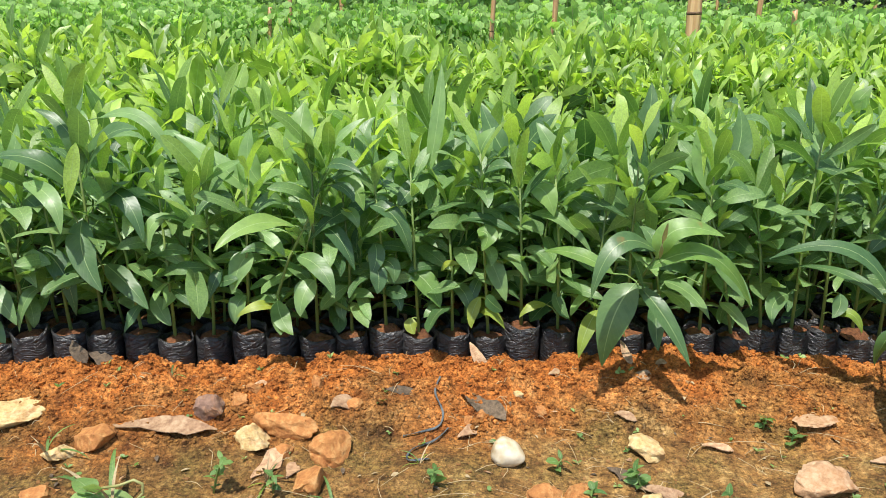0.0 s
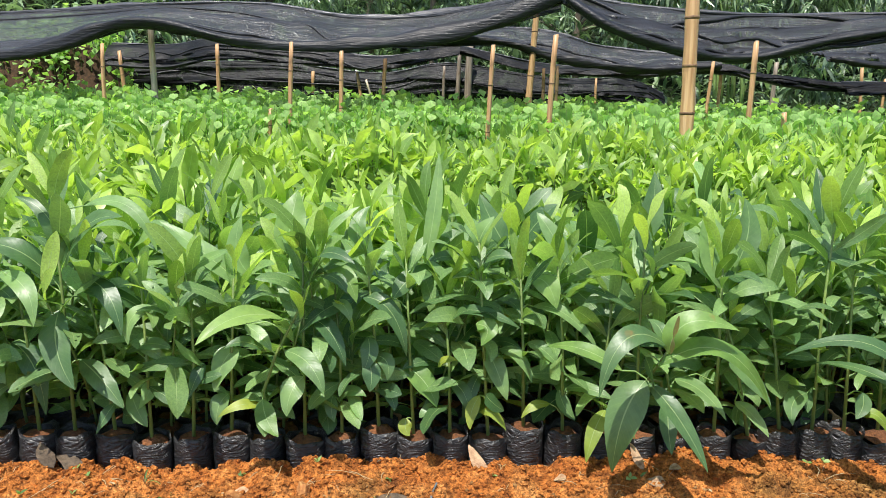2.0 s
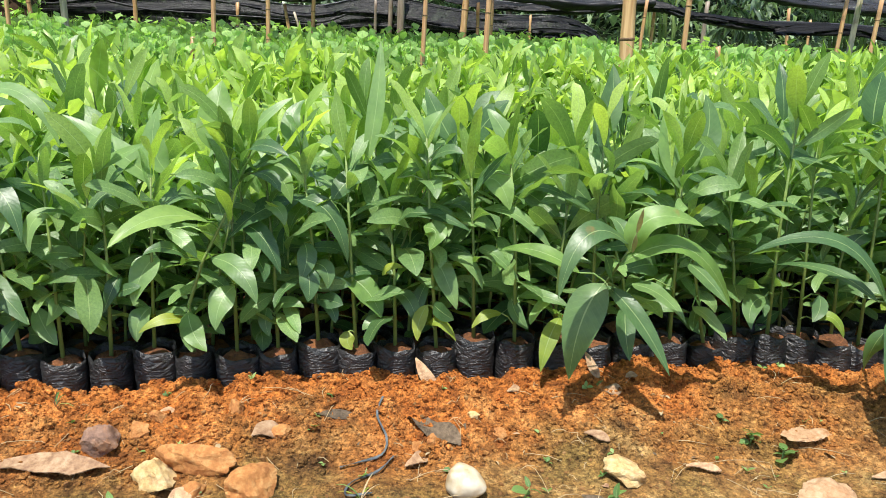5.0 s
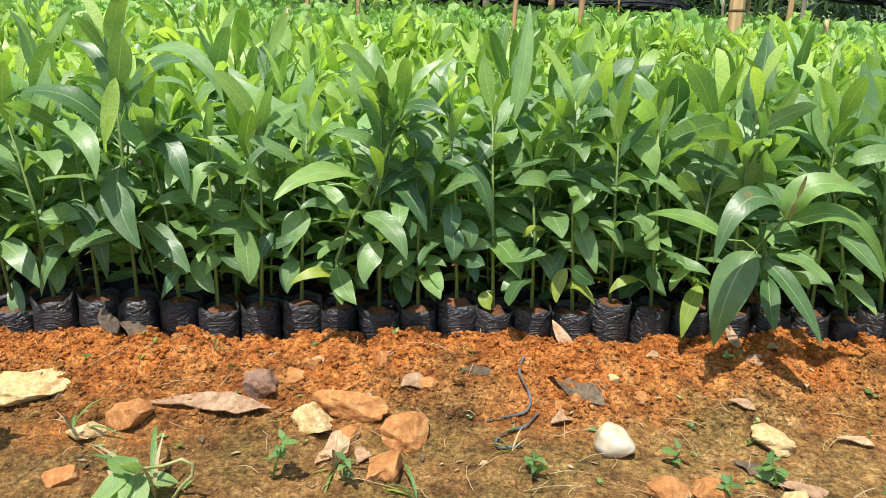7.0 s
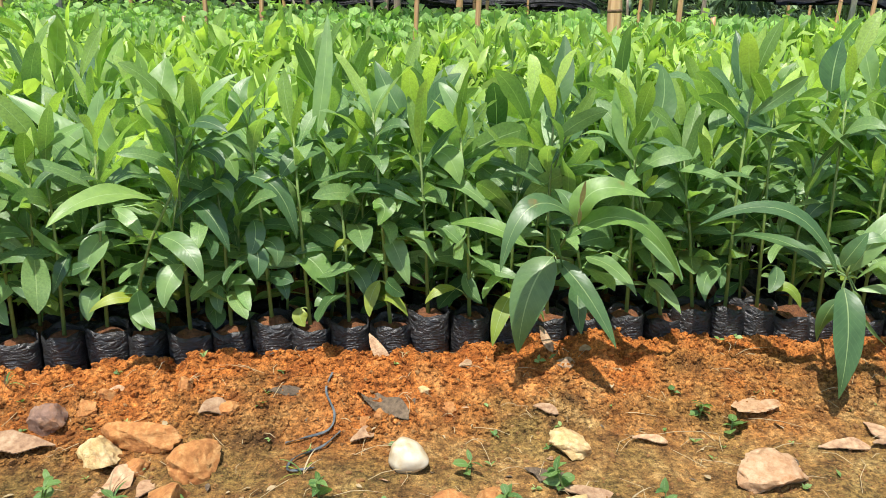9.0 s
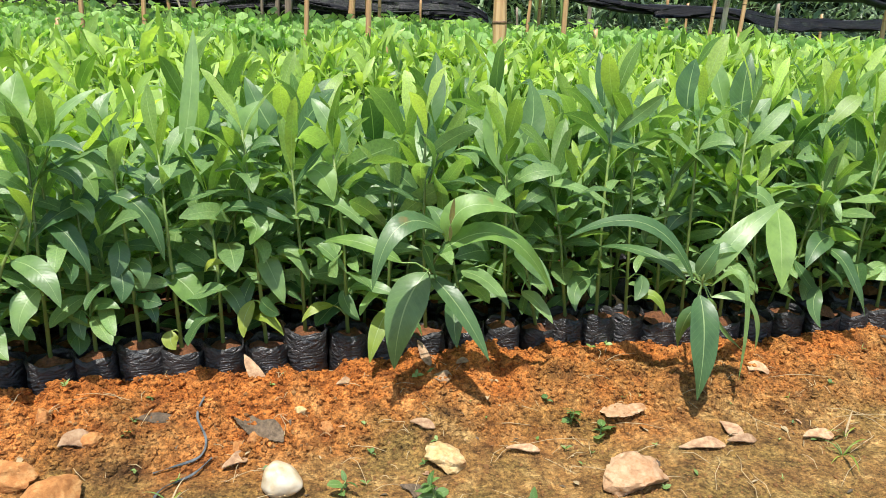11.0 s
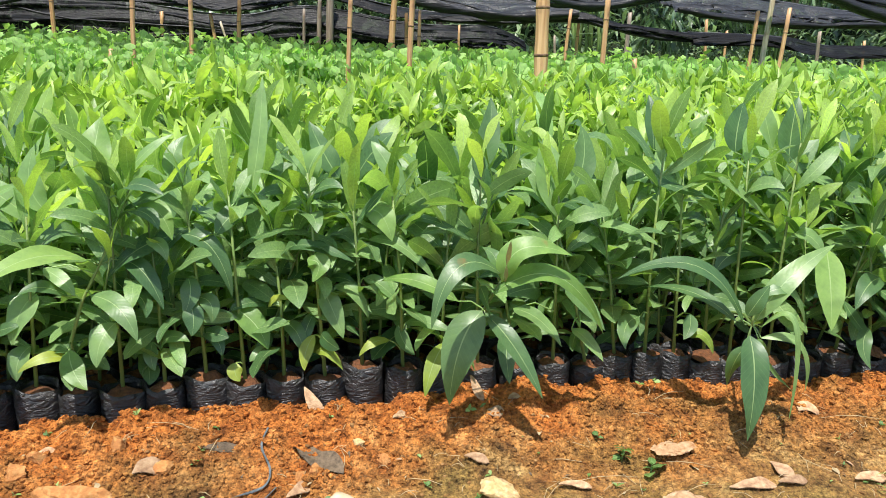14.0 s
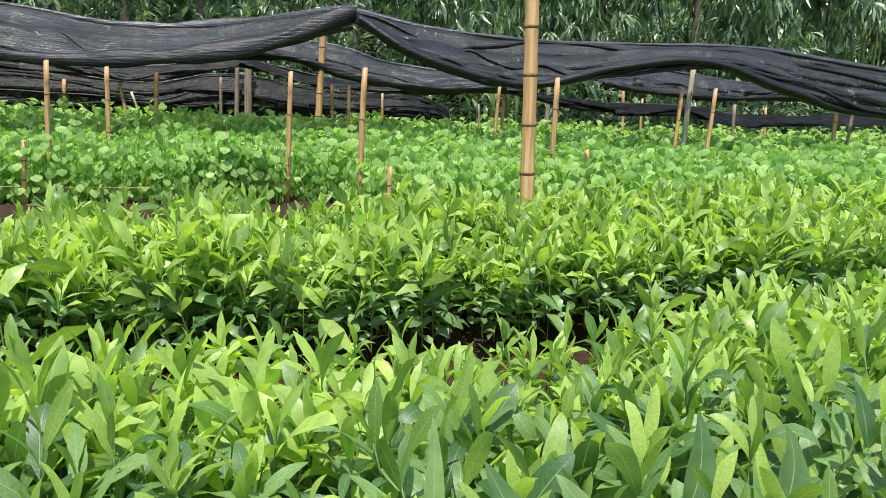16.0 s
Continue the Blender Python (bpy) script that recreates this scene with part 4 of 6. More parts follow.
front_seedling((1.158, 1.840, 0.110), ((1.158, 1.840, 0.098), (1.135, 1.844, 0.242), (1.108, 1.833, 0.375)), (
    ((1.125, 1.809, 0.251), (0.046, -0.069, -0.112), (-0.007, -0.010, 0.027), 0.035, ''),
    ((1.121, 1.809, 0.174), (-0.021, -0.049, -0.063), (-0.018, -0.004, 0.007), 0.030, ''),))
front_seedling((1.218, 1.841, 0.115), ((1.218, 1.841, 0.103), (1.220, 1.845, 0.261), (1.216, 1.828, 0.407)), ())
front_seedling((1.278, 1.839, 0.120), ((1.278, 1.839, 0.108), (1.284, 1.843, 0.256), (1.293, 1.828, 0.392)), ())
front_seedling((0.43, 1.89, 0.118), ((0.430, 1.890, 0.106), (0.405, 1.830, 0.215), (0.352, 1.710, 0.262), (0.372, 1.665, 0.330)), (
    ((0.348, 1.705, 0.262), (-0.056, -0.045, -0.144), (-0.012, -0.012, 0.022), 0.062, ''),
    ((0.353, 1.705, 0.258), (0.079, -0.095, -0.110), (-0.000, -0.011, 0.016), 0.034, ''),
    ((0.370, 1.665, 0.336), (-0.117, -0.075, -0.061), (-0.016, -0.009, 0.056), 0.038, ''),
    ((0.372, 1.665, 0.324), (0.107, -0.005, 0.042), (-0.026, -0.009, 0.035), 0.044, 'p'),
    ((0.358, 1.665, 0.303), (0.197, 0.035, -0.085), (0.003, -0.017, 0.070), 0.039, 'p'),
    ((0.366, 1.665, 0.336), (-0.022, 0.035, 0.034), (0.004, -0.004, 0.009), 0.024, ''),
    ((0.336, 1.665, 0.318), (0.036, 0.055, -0.098), (0.001, -0.007, 0.004), 0.033, ''),
    ((0.308, 1.705, 0.279), (-0.123, 0.055, 0.019), (-0.006, -0.009, 0.021), 0.031, 'p'),
    ((0.376, 1.665, 0.324), (-0.003, -0.045, 0.076), (-0.002, -0.006, 0.002), 0.010, 'y')),
    "bent-over seedling with large drooping green leaves", False)
front_seedling((0.86, 1.925, 0.115), ((0.860, 1.925, 0.103), (0.850, 1.850, 0.200), (0.825, 1.740, 0.232), (0.800, 1.672, 0.238), (0.798, 1.665, 0.262)), (
    ((0.799, 1.672, 0.220), (-0.030, -0.084, -0.148), (0.002, -0.011, 0.017), 0.052, ''),
    ((0.794, 1.672, 0.200), (-0.009, 0.028, -0.094), (-0.010, -0.007, 0.010), 0.027, ''),
    ((0.815, 1.672, 0.215), (0.095, 0.028, -0.114), (-0.022, -0.011, 0.007), 0.031, ''),
    ((0.820, 1.672, 0.215), (0.085, -0.012, -0.096), (0.021, -0.010, 0.038), 0.020, ''),
    ((0.818, 1.672, 0.235), (0.039, -0.052, -0.147), (0.017, -0.011, 0.090), 0.011, ''),
    ((0.787, 1.672, 0.240), (-0.208, 0.048, 0.068), (0.012, -0.016, 0.067), 0.033, ''),
    ((0.771, 1.672, 0.246), (-0.109, 0.128, 0.022), (0.002, -0.008, 0.022), 0.025, ''),
    ((0.806, 1.672, 0.245), (0.141, 0.028, 0.124), (-0.021, -0.014, 0.013), 0.039, ''),
    ((0.790, 1.672, 0.255), (0.025, -0.013, 0.057), (-0.002, -0.004, 0.002), 0.027, ''),
    ((0.810, 1.672, 0.289), (0.093, 0.008, -0.065), (0.004, -0.009, 0.040), 0.024, '')),
    "bent-over seedling with large drooping green leaves", False)

TEMPLATES = [seedling(random.Random(100 + i), rnd.uniform(0.88, 1.12)) for i in range(16)]
unused = list(TEMPLATES)
ROWS_NEAR, X_LEFT, X_RIGHT = 8, -1.12, 1.56
count_x = int((X_RIGHT - X_LEFT) / PITCH_ROW)
for j in range(ROWS_NEAR):
    for i in range(count_x):
        x = X_LEFT + (i + 0.5 * (j % 2)) * PITCH_ROW + rnd.uniform(-0.007, 0.007)
        y = float(row_y(x)) + j * 0.064 + rnd.uniform(-0.012, 0.012) + (0.022 if j else 0)
        if (j == 0 and FRONT_LEFT < x < FRONT_RIGHT) or any(abs(x - tx) < 0.045 and abs(y - ty) < 0.045 for tx, ty in taken):
            continue
        if j > 0 and rnd.random() < 0.10:
            continue
        size = rnd.uniform(0.84, 1.12) * (0.92 if j == 0 else 1.0) * (1 + 0.42 * float(vnoise(x * 4.1, y * 4.1, 51)))
        lean = (6, 5, 3)[j] if j < 3 else 0
        m = pose(x, y, gz(x, y) - 0.003, lean + rnd.uniform(-6, 6), rnd.uniform(-6, 6), 0) @ pose(0, 0, 0, 0, 0, rnd.uniform(0, 360)) @ Matrix.Diagonal((rnd.uniform(0.97, 1.06), 1, size, 1))
        if unused:
            unused.pop().matrix_basis = m
        else:
            copy_thing(rnd.choice(TEMPLATES), Matrix.Identity(4)).matrix_basis = m


def plant_pieces(r, tall, kinds):
    path, leaves = seedling_plan(r, tall)
    out = []
    for kind, m, t in leaves:
        v, f, u = kinds[kind]
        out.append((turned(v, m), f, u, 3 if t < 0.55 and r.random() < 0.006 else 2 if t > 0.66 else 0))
    v, f = tube(path, np.linspace(0.003, 0.0014, len(path)), 4)
    out.append((np.array(v), np.array(f), np.full((len(f) * 4, 2), 0.25), 1))
    return joined(out)


def sown(name, spots, templates, mats, label, category, lift=0.0, size=(0.85, 1.12)):
    """Many like plants on the given spots, in one mesh."""
    pieces = []
    at = np.array(spots)
    for (x, y), z in zip(spots, ground_z(at[:, 0], at[:, 1])):
        v, f, u, ix = templates[rnd.randrange(len(templates))]
        a, s = rnd.uniform(0, 2 * pi), rnd.uniform(*size) * (1 + 0.42 * float(vnoise(x * 2.9, y * 2.9, 52)))
        c, d = cos(a) * s, sin(a) * s
        w = np.empty_like(v)
        w[:, 0], w[:, 1] = v[:, 0] * c - v[:, 1] * d + x, v[:, 0] * d + v[:, 1] * c + y
        w[:, 2] = v[:, 2] * s + z + lift
        pieces.append((w, f, u, ix))
    v, f, u, ix = joined(pieces)
    return tagged(new(name, mesh_np(name, v, f, mats, u, ix)), label, category, kind="stuff")


plants = [plant_pieces(random.Random(300 + i), rnd.uniform(0.9, 1.1), LOW_KINDS) for i in range(24)]
spots = []


def bed_back(x):
    """Where the first bed ends; it widens to the right."""
    return 2.88 + 0.03 * x + 0.34 * float(smooth(0.5, 1.5, x))


for j in range(25):
    y0 = 1.823 + j * 0.066
    for i in range(int(6.4 / PITCH_ROW)):
        x = -2.6 + (i + 0.5 * (j % 2)) * PITCH_ROW + rnd.uniform(-0.015, 0.015)
        y = y0 - 0.02 + 0.075 * min(x, 0.75) + rnd.uniform(-0.015, 0.015)
        if j < ROWS_NEAR and X_LEFT - 0.03 < x < X_RIGHT - 0.05:
            continue
        if y < bed_back(x) and rnd.random() > 0.20:
            spots.append((x, y))
sown("seedling_bed", spots, plants, [LEAF, STEM, LEAF_YOUNG_LIT, WITHERED], "dense bed of green lance-leaved tree seedlings", "seedling bed", 0.07, (0.82, 1.04))
spots = []
for j in range(19):
    for i in range(int(9.8 / 0.074)):
        x = -3.6 + (i + 0.5 * (j % 2)) * 0.074 + rnd.uniform(-0.02, 0.02)
        y = 3.66 + j * 0.072 + 0.03 * x + rnd.uniform(-0.02, 0.02)
        if rnd.random() > 0.20:
            spots.append((x, y))
plants = [plant_pieces(random.Random(340 + i), rnd.uniform(0.9, 1.1), FAR_KINDS) for i in range(24)]
sown("seedling_bed", spots, plants, [LEAF, STEM, LEAF_YOUNG_LIT, WITHERED], "second bed of sunlit lance-leaved tree seedlings across a path", "seedling bed", 0.07, (0.95, 1.22))


# ---------------------------------------------------------------- round-leaved plants
def round_plant(r, n, leaf_n, big, low=0.3, hang=(35, 92)):
    h = r.uniform(0.38, 0.52)
    out = []
    for i in range(n):
        z = h * (low + (1 - low) * i / (n - 1))
        a = i * 2.4 + r.uniform(-0.4, 0.4)
        reach = r.uniform(0.02, 0.06)
        v, f, u = leaf_arrays(r.uniform(0.06, 0.088) * big, r.uniform(0.066, 0.095) * big, r.uniform(-10, 25), r.uniform(10, 50), 0.12, "round", leaf_n)
        m = Matrix.Translation((reach * cos(a), reach * sin(a), z)) @ Matrix.Rotation(a, 4, "Z") @ Matrix.Rotation(radians(r.uniform(*hang)), 4, "Y") @ Matrix.Rotation(r.gauss(0, 0.35), 4, "X")
        out.append((turned(v, m), f, u, 0))
    v, f = tube([(0, 0, 0), (0.01, 0, h * 0.5), (0, 0.008, h)], (0.003, 0.0025, 0.0015), 3)
    out.append((np.array(v), np.array(f), np.full((len(f) * 4, 2), 0.25), 1))
    return joined(out)


near_round = [round_plant(random.Random(500 + i), 12, 3, 0.9, 0.12) for i in range(16)]
far_round = [round_plant(random.Random(540 + i), 7, 2, 1.2, 0.3, (10, 75)) for i in range(12)]
def round_front(x):
    """The bed steps back on the left, where a wider path runs before it."""
    return np.where(np.asarray(x) < 0.62, 7.62, 5.95)


def round_spots(x0, x1, y0, y1, n):
    x, y = rng.uniform(x0, x1, n), rng.uniform(y0, y1, n)
    keep = (y > round_front(x)) & (x > -0.76 * y - 0.4) & (x < 1.08 * y + 0.3)
    return list(zip(x[keep].tolist(), y[keep].tolist()))


spots = round_spots(-7, 10.0, 5.95, 9.6, 9300)
sown("round_leaved_bed", spots, near_round, [ROUND, STEM], "broad bed of bright green round-leaved plants", "plant bed", 0.0, (0.9, 1.15))
spots = round_spots(-9.5, 14.5, 9.6, 14.2, 6200)
sown("round_leaved_bed", spots, far_round, [ROUND, STEM], "far part of the round-leaved bed below the nets", "plant bed", 0.0, (0.95, 1.2))


# ---------------------------------------------------------------- posts
def bamboo_pole(base, top, r0, r1, nodes, mat, label, group=""):
    """A bamboo pole with swollen, ringed nodes."""
    base, top = Vector(base), Vector(top)
    ob = thing("bamboo_pole", base, label, "pole", group)
    d = top - base
    path, radii = [], []
    cuts = sorted(nodes)
    for a, b in zip([0.0] + cuts, cuts + [1.0]):
        for t in (0.06, 0.3, 0.7, 0.94):
            path.append(d * (a + (b - a) * t))
            radii.append((r0 + (r1 - r0) * (a + (b - a) * t)) * (1.07 if t in (0.06, 0.94) else 1.0))
    culm = part("culm", tube_bm(path, radii, 12, 0.03), mat, ob)
    for c in cuts:
        r = (r0 + (r1 - r0) * c) * 1.12
        p = d * c
        part("node_ring", tube_bm([p - d.normalized() * 0.010, p, p + d.normalized() * 0.007], (r * 0.96, r, r * 0.95), 12), NODE, culm)
    return ob


def stake(base, top, r0, mat, label, group="stakes among the beds"):
    """A thin cut stake, split and slightly crooked, with a slanted top."""
    base, top = Vector(base), Vector(top)
    ob = thing("stake", base, label, "stake", group)
    d = top - base
    bend = Vector((rnd.uniform(-1, 1), rnd.uniform(-1, 1), 0)) * 0.008
    path = [d * t + bend * sin(pi * t) for t in (0, 0.3, 0.6, 0.85, 1.0)]
    bm = tube_bm(path, [r0 * k for k in (1.08, 1.0, 1.0, 0.97, 0.9)], 7, 0.16)
    bm.verts.ensure_lookup_table()
    for v in list(bm.verts)[-7:]:
        v.co.z += (v.co.x - path[-1].x) * 0.3
    shaft = part("shaft", bm, mat, ob)
    if mat is STAKE:
        for c in (0.38 + rnd.uniform(-0.08, 0.08), 0.74 + rnd.uniform(-0.06, 0.06)):
            p = d * c + bend * sin(pi * c)
            part("node_ring", tube_bm([p - d.normalized() * 0.006, p, p + d.normalized() * 0.005], (r0 * 1.03, r0 * 1.12, r0 * 1.02), 9), NODE, shaft)
    part("cut_end", tube_bm([path[-1] + Vector((0, 0, 0.001)), path[-1] + Vector((0, 0, 0.004))], (r0 * 0.72, r0 * 0.6), 7), PALEWOOD, shaft, "pale cut end")
    return ob


bamboo_pole((1.155, 4.62, 0.0), (1.115, 4.62, 2.7), 0.037, 0.030, [0.075, 0.145, 0.245, 0.335, 0.425, 0.51, 0.60, 0.69, 0.78, 0.88], BAMBOO,
            "thick yellow bamboo pole with dark ringed nodes standing at a bed")
bamboo_pole((0.64, 11.0, gz(0.64, 11)), (0.76, 11.0, 1.95), 0.046, 0.040, [0.17, 0.34, 0.50, 0.66, 0.82, 0.95], BAMBOO, "tall bamboo pole holding up the shade net")
WHAT = {"s": (STAKE, "thin brown split-bamboo stake among the round-leaved plants"), "g": (GREYWOOD, "grey weathered wooden post under the shade net"),
        "p": (PALEWOOD, "pale peeled wooden post under the shade net")}
NEAR_POSTS = (   # foot x, y, top x, top z, radius
    (0.59, 6.70, 0.63, 1.23, 0.023, "s"), (0.10, 7.70, 0.15, 1.22, 0.022, "s"), (-1.84, 7.96, -1.79, 1.26, 0.023, "s"), (2.47, 6.70, 2.44, 0.64, 0.022, "s"),
    (4.69, 8.50, 4.78, 1.19, 0.024, "s"), (4.78, 9.30, 4.86, 1.20, 0.024, "s"), (-1.59, 9.30, -1.55, 1.26, 0.025, "s"), (2.26, 7.02, 2.29, 1.21, 0.024, "s"),
    (7.27, 9.50, 7.28, 1.17, 0.028, "s"), (7.70, 9.80, 7.82, 1.09, 0.022, "g"), (-1.95, 7.62, -1.92, 0.63, 0.020, "s"), (0.66, 5.95, 0.685, 0.575, 0.017, "s"),
    (5.27, 9.90, 5.37, 1.56, 0.034, "p"), (-4.40, 9.40, -4.38, 1.34, 0.024, "s"), (-4.13, 10.2, -4.14, 1.62, 0.040, "p"))
FAR_POSTS = (
    (-1.29, 10.7, -1.23, 1.25, 0.026, "s"), (-0.20, 13.05, -0.16, 1.64, 0.060, "g"), (-0.38, 13.05, -0.32, 1.55, 0.036, "g"), (2.91, 10.6, 2.99, 1.23, 0.024, "s"),
    (3.39, 11.7, 3.43, 1.19, 0.024, "s"), (4.64, 13.0, 4.66, 1.34, 0.038, "g"), (0.91, 11.5, 0.91, 1.17, 0.024, "s"), (0.99, 10.5, 1.01, 1.16, 0.022, "s"),
    (-2.82, 13.3, -2.77, 1.18, 0.030, "s"), (-1.75, 12.5, -1.90, 1.14, 0.026, "s"), (-1.49, 12.3, -1.73, 1.02, 0.017, "p"), (-0.61, 13.0, -0.57, 1.26, 0.024, "g"),
    (5.79, 12.5, 5.74, 1.24, 0.026, "s"), (6.27, 10.2, 6.23, 1.02, 0.024, "g"), (-5.62, 12.6, -5.71, 1.45, 0.032, "s"), (-3.94, 12.0, -3.92, 1.52, 0.032, "s"))
THIN_POSTS = (
    (-2.51, 13.5, -2.47, 1.18, 0.024, "s"), (-1.24, 13.4, -1.23, 1.10, 0.020, "g"), (6.09, 12.5, 6.10, 1.08, 0.022, "s"), (8.73, 12.8, 8.69, 0.98, 0.024, "s"),
    (1.87, 13.0, 1.86, 1.08, 0.020, "s"), (3.34, 12.5, 3.29, 0.94, 0.020, "g"), (-6.86, 13.2, -6.91, 1.41, 0.030, "s"), (-6.70, 13.5, -6.70, 1.14, 0.020, "s"))
for fx, fy, tx, tz, rad, what in NEAR_POSTS + FAR_POSTS + THIN_POSTS:
    stake((fx, fy, gz(fx, fy) - 0.02), (tx, fy, tz), rad, *WHAT[what])


# ---------------------------------------------------------------- shade nets
def along(points, s):
    """The point at share s of a smooth line through the points, by x."""
    p = np.array(points, float)
    u = np.linspace(0, 1, len(p))
    i = np.clip(np.searchsorted(u, s, "right") - 1, 0, len(p) - 2)
    t = ((s - u[i]) / (u[1] - u[0]))[:, None]
    a, b, c, d = p[np.clip(i - 1, 0, len(p) - 1)], p[i], p[i + 1], p[np.clip(i + 2, 0, len(p) - 1)]
    return 0.5 * (2 * b + (c - a) * t + (2 * a - 5 * b + 4 * c - d) * t ** 2 + (3 * b - a - 3 * c + d) * t ** 3)


def shade_net(upper, lower, belly, folds, seed, roll, label, nu=170, nv=28, mat=None, gathers=()):
    """A slack cloth between two lines, bellied and gathered into long folds, with a cord along each hem."""
    s = np.linspace(0, 1, nu)
    up, lo = along(upper, s), along(lower, s)
    v = np.linspace(0, 1, nv)
    pts = up[:, None, :] * (1 - v)[None, :, None] + lo[:, None, :] * v[None, :, None]
    ss, vv = np.meshgrid(s, v, indexing="ij")
    hump = np.sin(pi * vv)
    wav = np.sin(vv * folds * 2 * pi + 5 * vnoise(ss * 6, vv * 1.5, seed) + 9 * (ss - 0.5) * np.sin(seed) + seed) * 0.05 + 0.035 * np.sin(vv * folds * 5.3 * pi + 8 * vnoise(ss * 5, vv * 2, seed + 4)) + 0.08 * vnoise(ss * 12, vv * 4, seed + 3)
    pts[:, :, 2] += -belly * hump * (0.8 + vnoise(ss * 4, vv, seed + 9)) + wav * hump ** 0.5
    pts[:, :, 1] += -0.12 * hump + 0.8 * wav * hump ** 0.5 + 0.05 * vnoise(ss * 25, vv * 9, seed + 5)
    k = np.arange(nu * nv).reshape(nu, nv)
    f = np.stack([k[:-1, :-1], k[1:, :-1], k[1:, 1:], k[:-1, 1:]], -1).reshape(-1, 4)
    ob = thing("shade_net", (0, 0, 0), label, "shade net")
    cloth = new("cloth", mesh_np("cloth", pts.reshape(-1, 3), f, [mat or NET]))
    cloth.parent = ob
    bunches = [("rolled_hem", lo, roll), ("gathered_top", up, roll * 0.5)]
    for g, (v0, v1, thick) in enumerate(gathers):
        at = np.clip(v0 + (v1 - v0) * s + 0.10 * np.sin(s * 7 + seed + 2 * g) + 0.12 * vnoise(s * 6, s * 0 + g, seed), 0, 1) * (nv - 1)
        j = np.clip(at.astype(int), 0, nv - 2)
        i = np.arange(nu)
        line = pts[i, j] * (1 - (at - j))[:, None] + pts[i, j + 1] * (at - j)[:, None]
        bunches.append(("gathered_fold", line + np.array([0, -0.015, -0.01]), thick * 0.45))
    for name, line, thick in bunches:
        wide = thick * (1 + 0.7 * vnoise(s * 23, s * 0, seed + 11))
        ring = np.arange(14) * 2 * pi / 14
        gather = 1 + 0.16 * np.sin(3 * ring[None] + 6 * vnoise(s * 5, s * 0, seed + 2)[:, None]) + 0.12 * np.sin(6 * ring[None] + 14 * vnoise(s * 4, s * 0 + 3, seed)[:, None])
        r2 = wide[:, None] * gather
        rv = np.stack([line[:, None, 0] + 0 * r2, line[:, None, 1] + r2 * np.cos(ring), line[:, None, 2] + r2 * np.sin(ring) * 0.9], -1)
        k = np.arange(nu * 14).reshape(nu, 14)
        nk = np.roll(k, -1, 1)
        f = np.stack([k[:-1], k[1:], nk[1:], nk[:-1]], -1).reshape(-1, 4)
        hem = new(name, mesh_np(name, rv.reshape(-1, 3), f, [NET_EDGE_SHEEN if name == "gathered_top" else NET_ROLL]))
        hem.parent = cloth
    return ob


shade_net([(-10, 11.4, 1.75), (-6, 11.2, 1.9), (-4.2, 11.0, 1.97), (-2.9, 11.0, 1.97), (-1.6, 11.0, 1.80), (-0.4, 10.9, 1.86), (0.95, 10.2, 2.02)],
          [(-10, 9.6, 1.2), (-5.8, 9.6, 1.20), (-4.1, 9.6, 1.60), (-2.8, 9.6, 1.38), (-1.7, 9.6, 1.33), (-0.2, 9.6, 1.50), (0.97, 9.6, 1.93)], 0.16, 2.5, 3, 0.085, "black shade net sagging between poles over the beds", gathers=((0.15, 0.3, 0.05), (0.55, 0.75, 0.055), (0.8, 0.85, 0.06)))
shade_net([(0.95, 10.1, 2.02), (1.7, 9.9, 1.84), (2.6, 9.8, 1.74), (3.6, 9.8, 1.71), (4.7, 9.7, 1.72), (6.0, 9.6, 1.72), (7.4, 9.5, 1.56), (10, 9.4, 1.3), (13, 9.4, 1.2)],
          [(0.97, 9.4, 1.85), (1.5, 9.2, 1.50), (2.3, 9.2, 1.26), (3.0, 9.2, 1.20), (4.0, 9.2, 1.42), (5.1, 9.2, 1.51), (6.3, 9.2, 1.20), (7.8, 9.2, 0.92), (13, 9.2, 0.8)], 0.10, 3.5, 8, 0.06, "wide black shade net hanging in heavy folds", gathers=((0.2, 0.1, 0.06), (0.45, 0.6, 0.05), (0.7, 0.8, 0.06), (0.9, 0.5, 0.045)))
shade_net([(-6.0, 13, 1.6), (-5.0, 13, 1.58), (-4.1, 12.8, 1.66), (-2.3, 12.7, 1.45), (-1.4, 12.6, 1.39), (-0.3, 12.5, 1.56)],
          [(-6.0, 12.6, 1.25), (-5.0, 12.6, 1.2), (-3.9, 12.5, 1.36), (-2.3, 12.5, 1.24), (-1.4, 12.4, 1.20), (-0.3, 12.4, 1.44)], 0.03, 1.5, 15, 0.03, "black shade net slung low at the far end of the beds", mat=NET_BACK_SHADED, gathers=((0.5, 0.5, 0.03),))
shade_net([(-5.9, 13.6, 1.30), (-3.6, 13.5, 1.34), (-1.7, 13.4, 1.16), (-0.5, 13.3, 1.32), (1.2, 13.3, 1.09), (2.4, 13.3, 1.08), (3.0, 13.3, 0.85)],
          [(-5.9, 13.5, 0.75), (-3.6, 13.4, 0.75), (-1.7, 13.3, 0.72), (-0.5, 13.2, 0.72), (1.2, 13.2, 0.70), (2.4, 13.2, 0.72), (3.0, 13.2, 0.6)], 0.04, 3.0, 18, 0.02, "black shade curtain hanging behind the far posts", mat=NET_BACK_SHADED, gathers=((0.3, 0.45, 0.03), (0.6, 0.8, 0.03)))
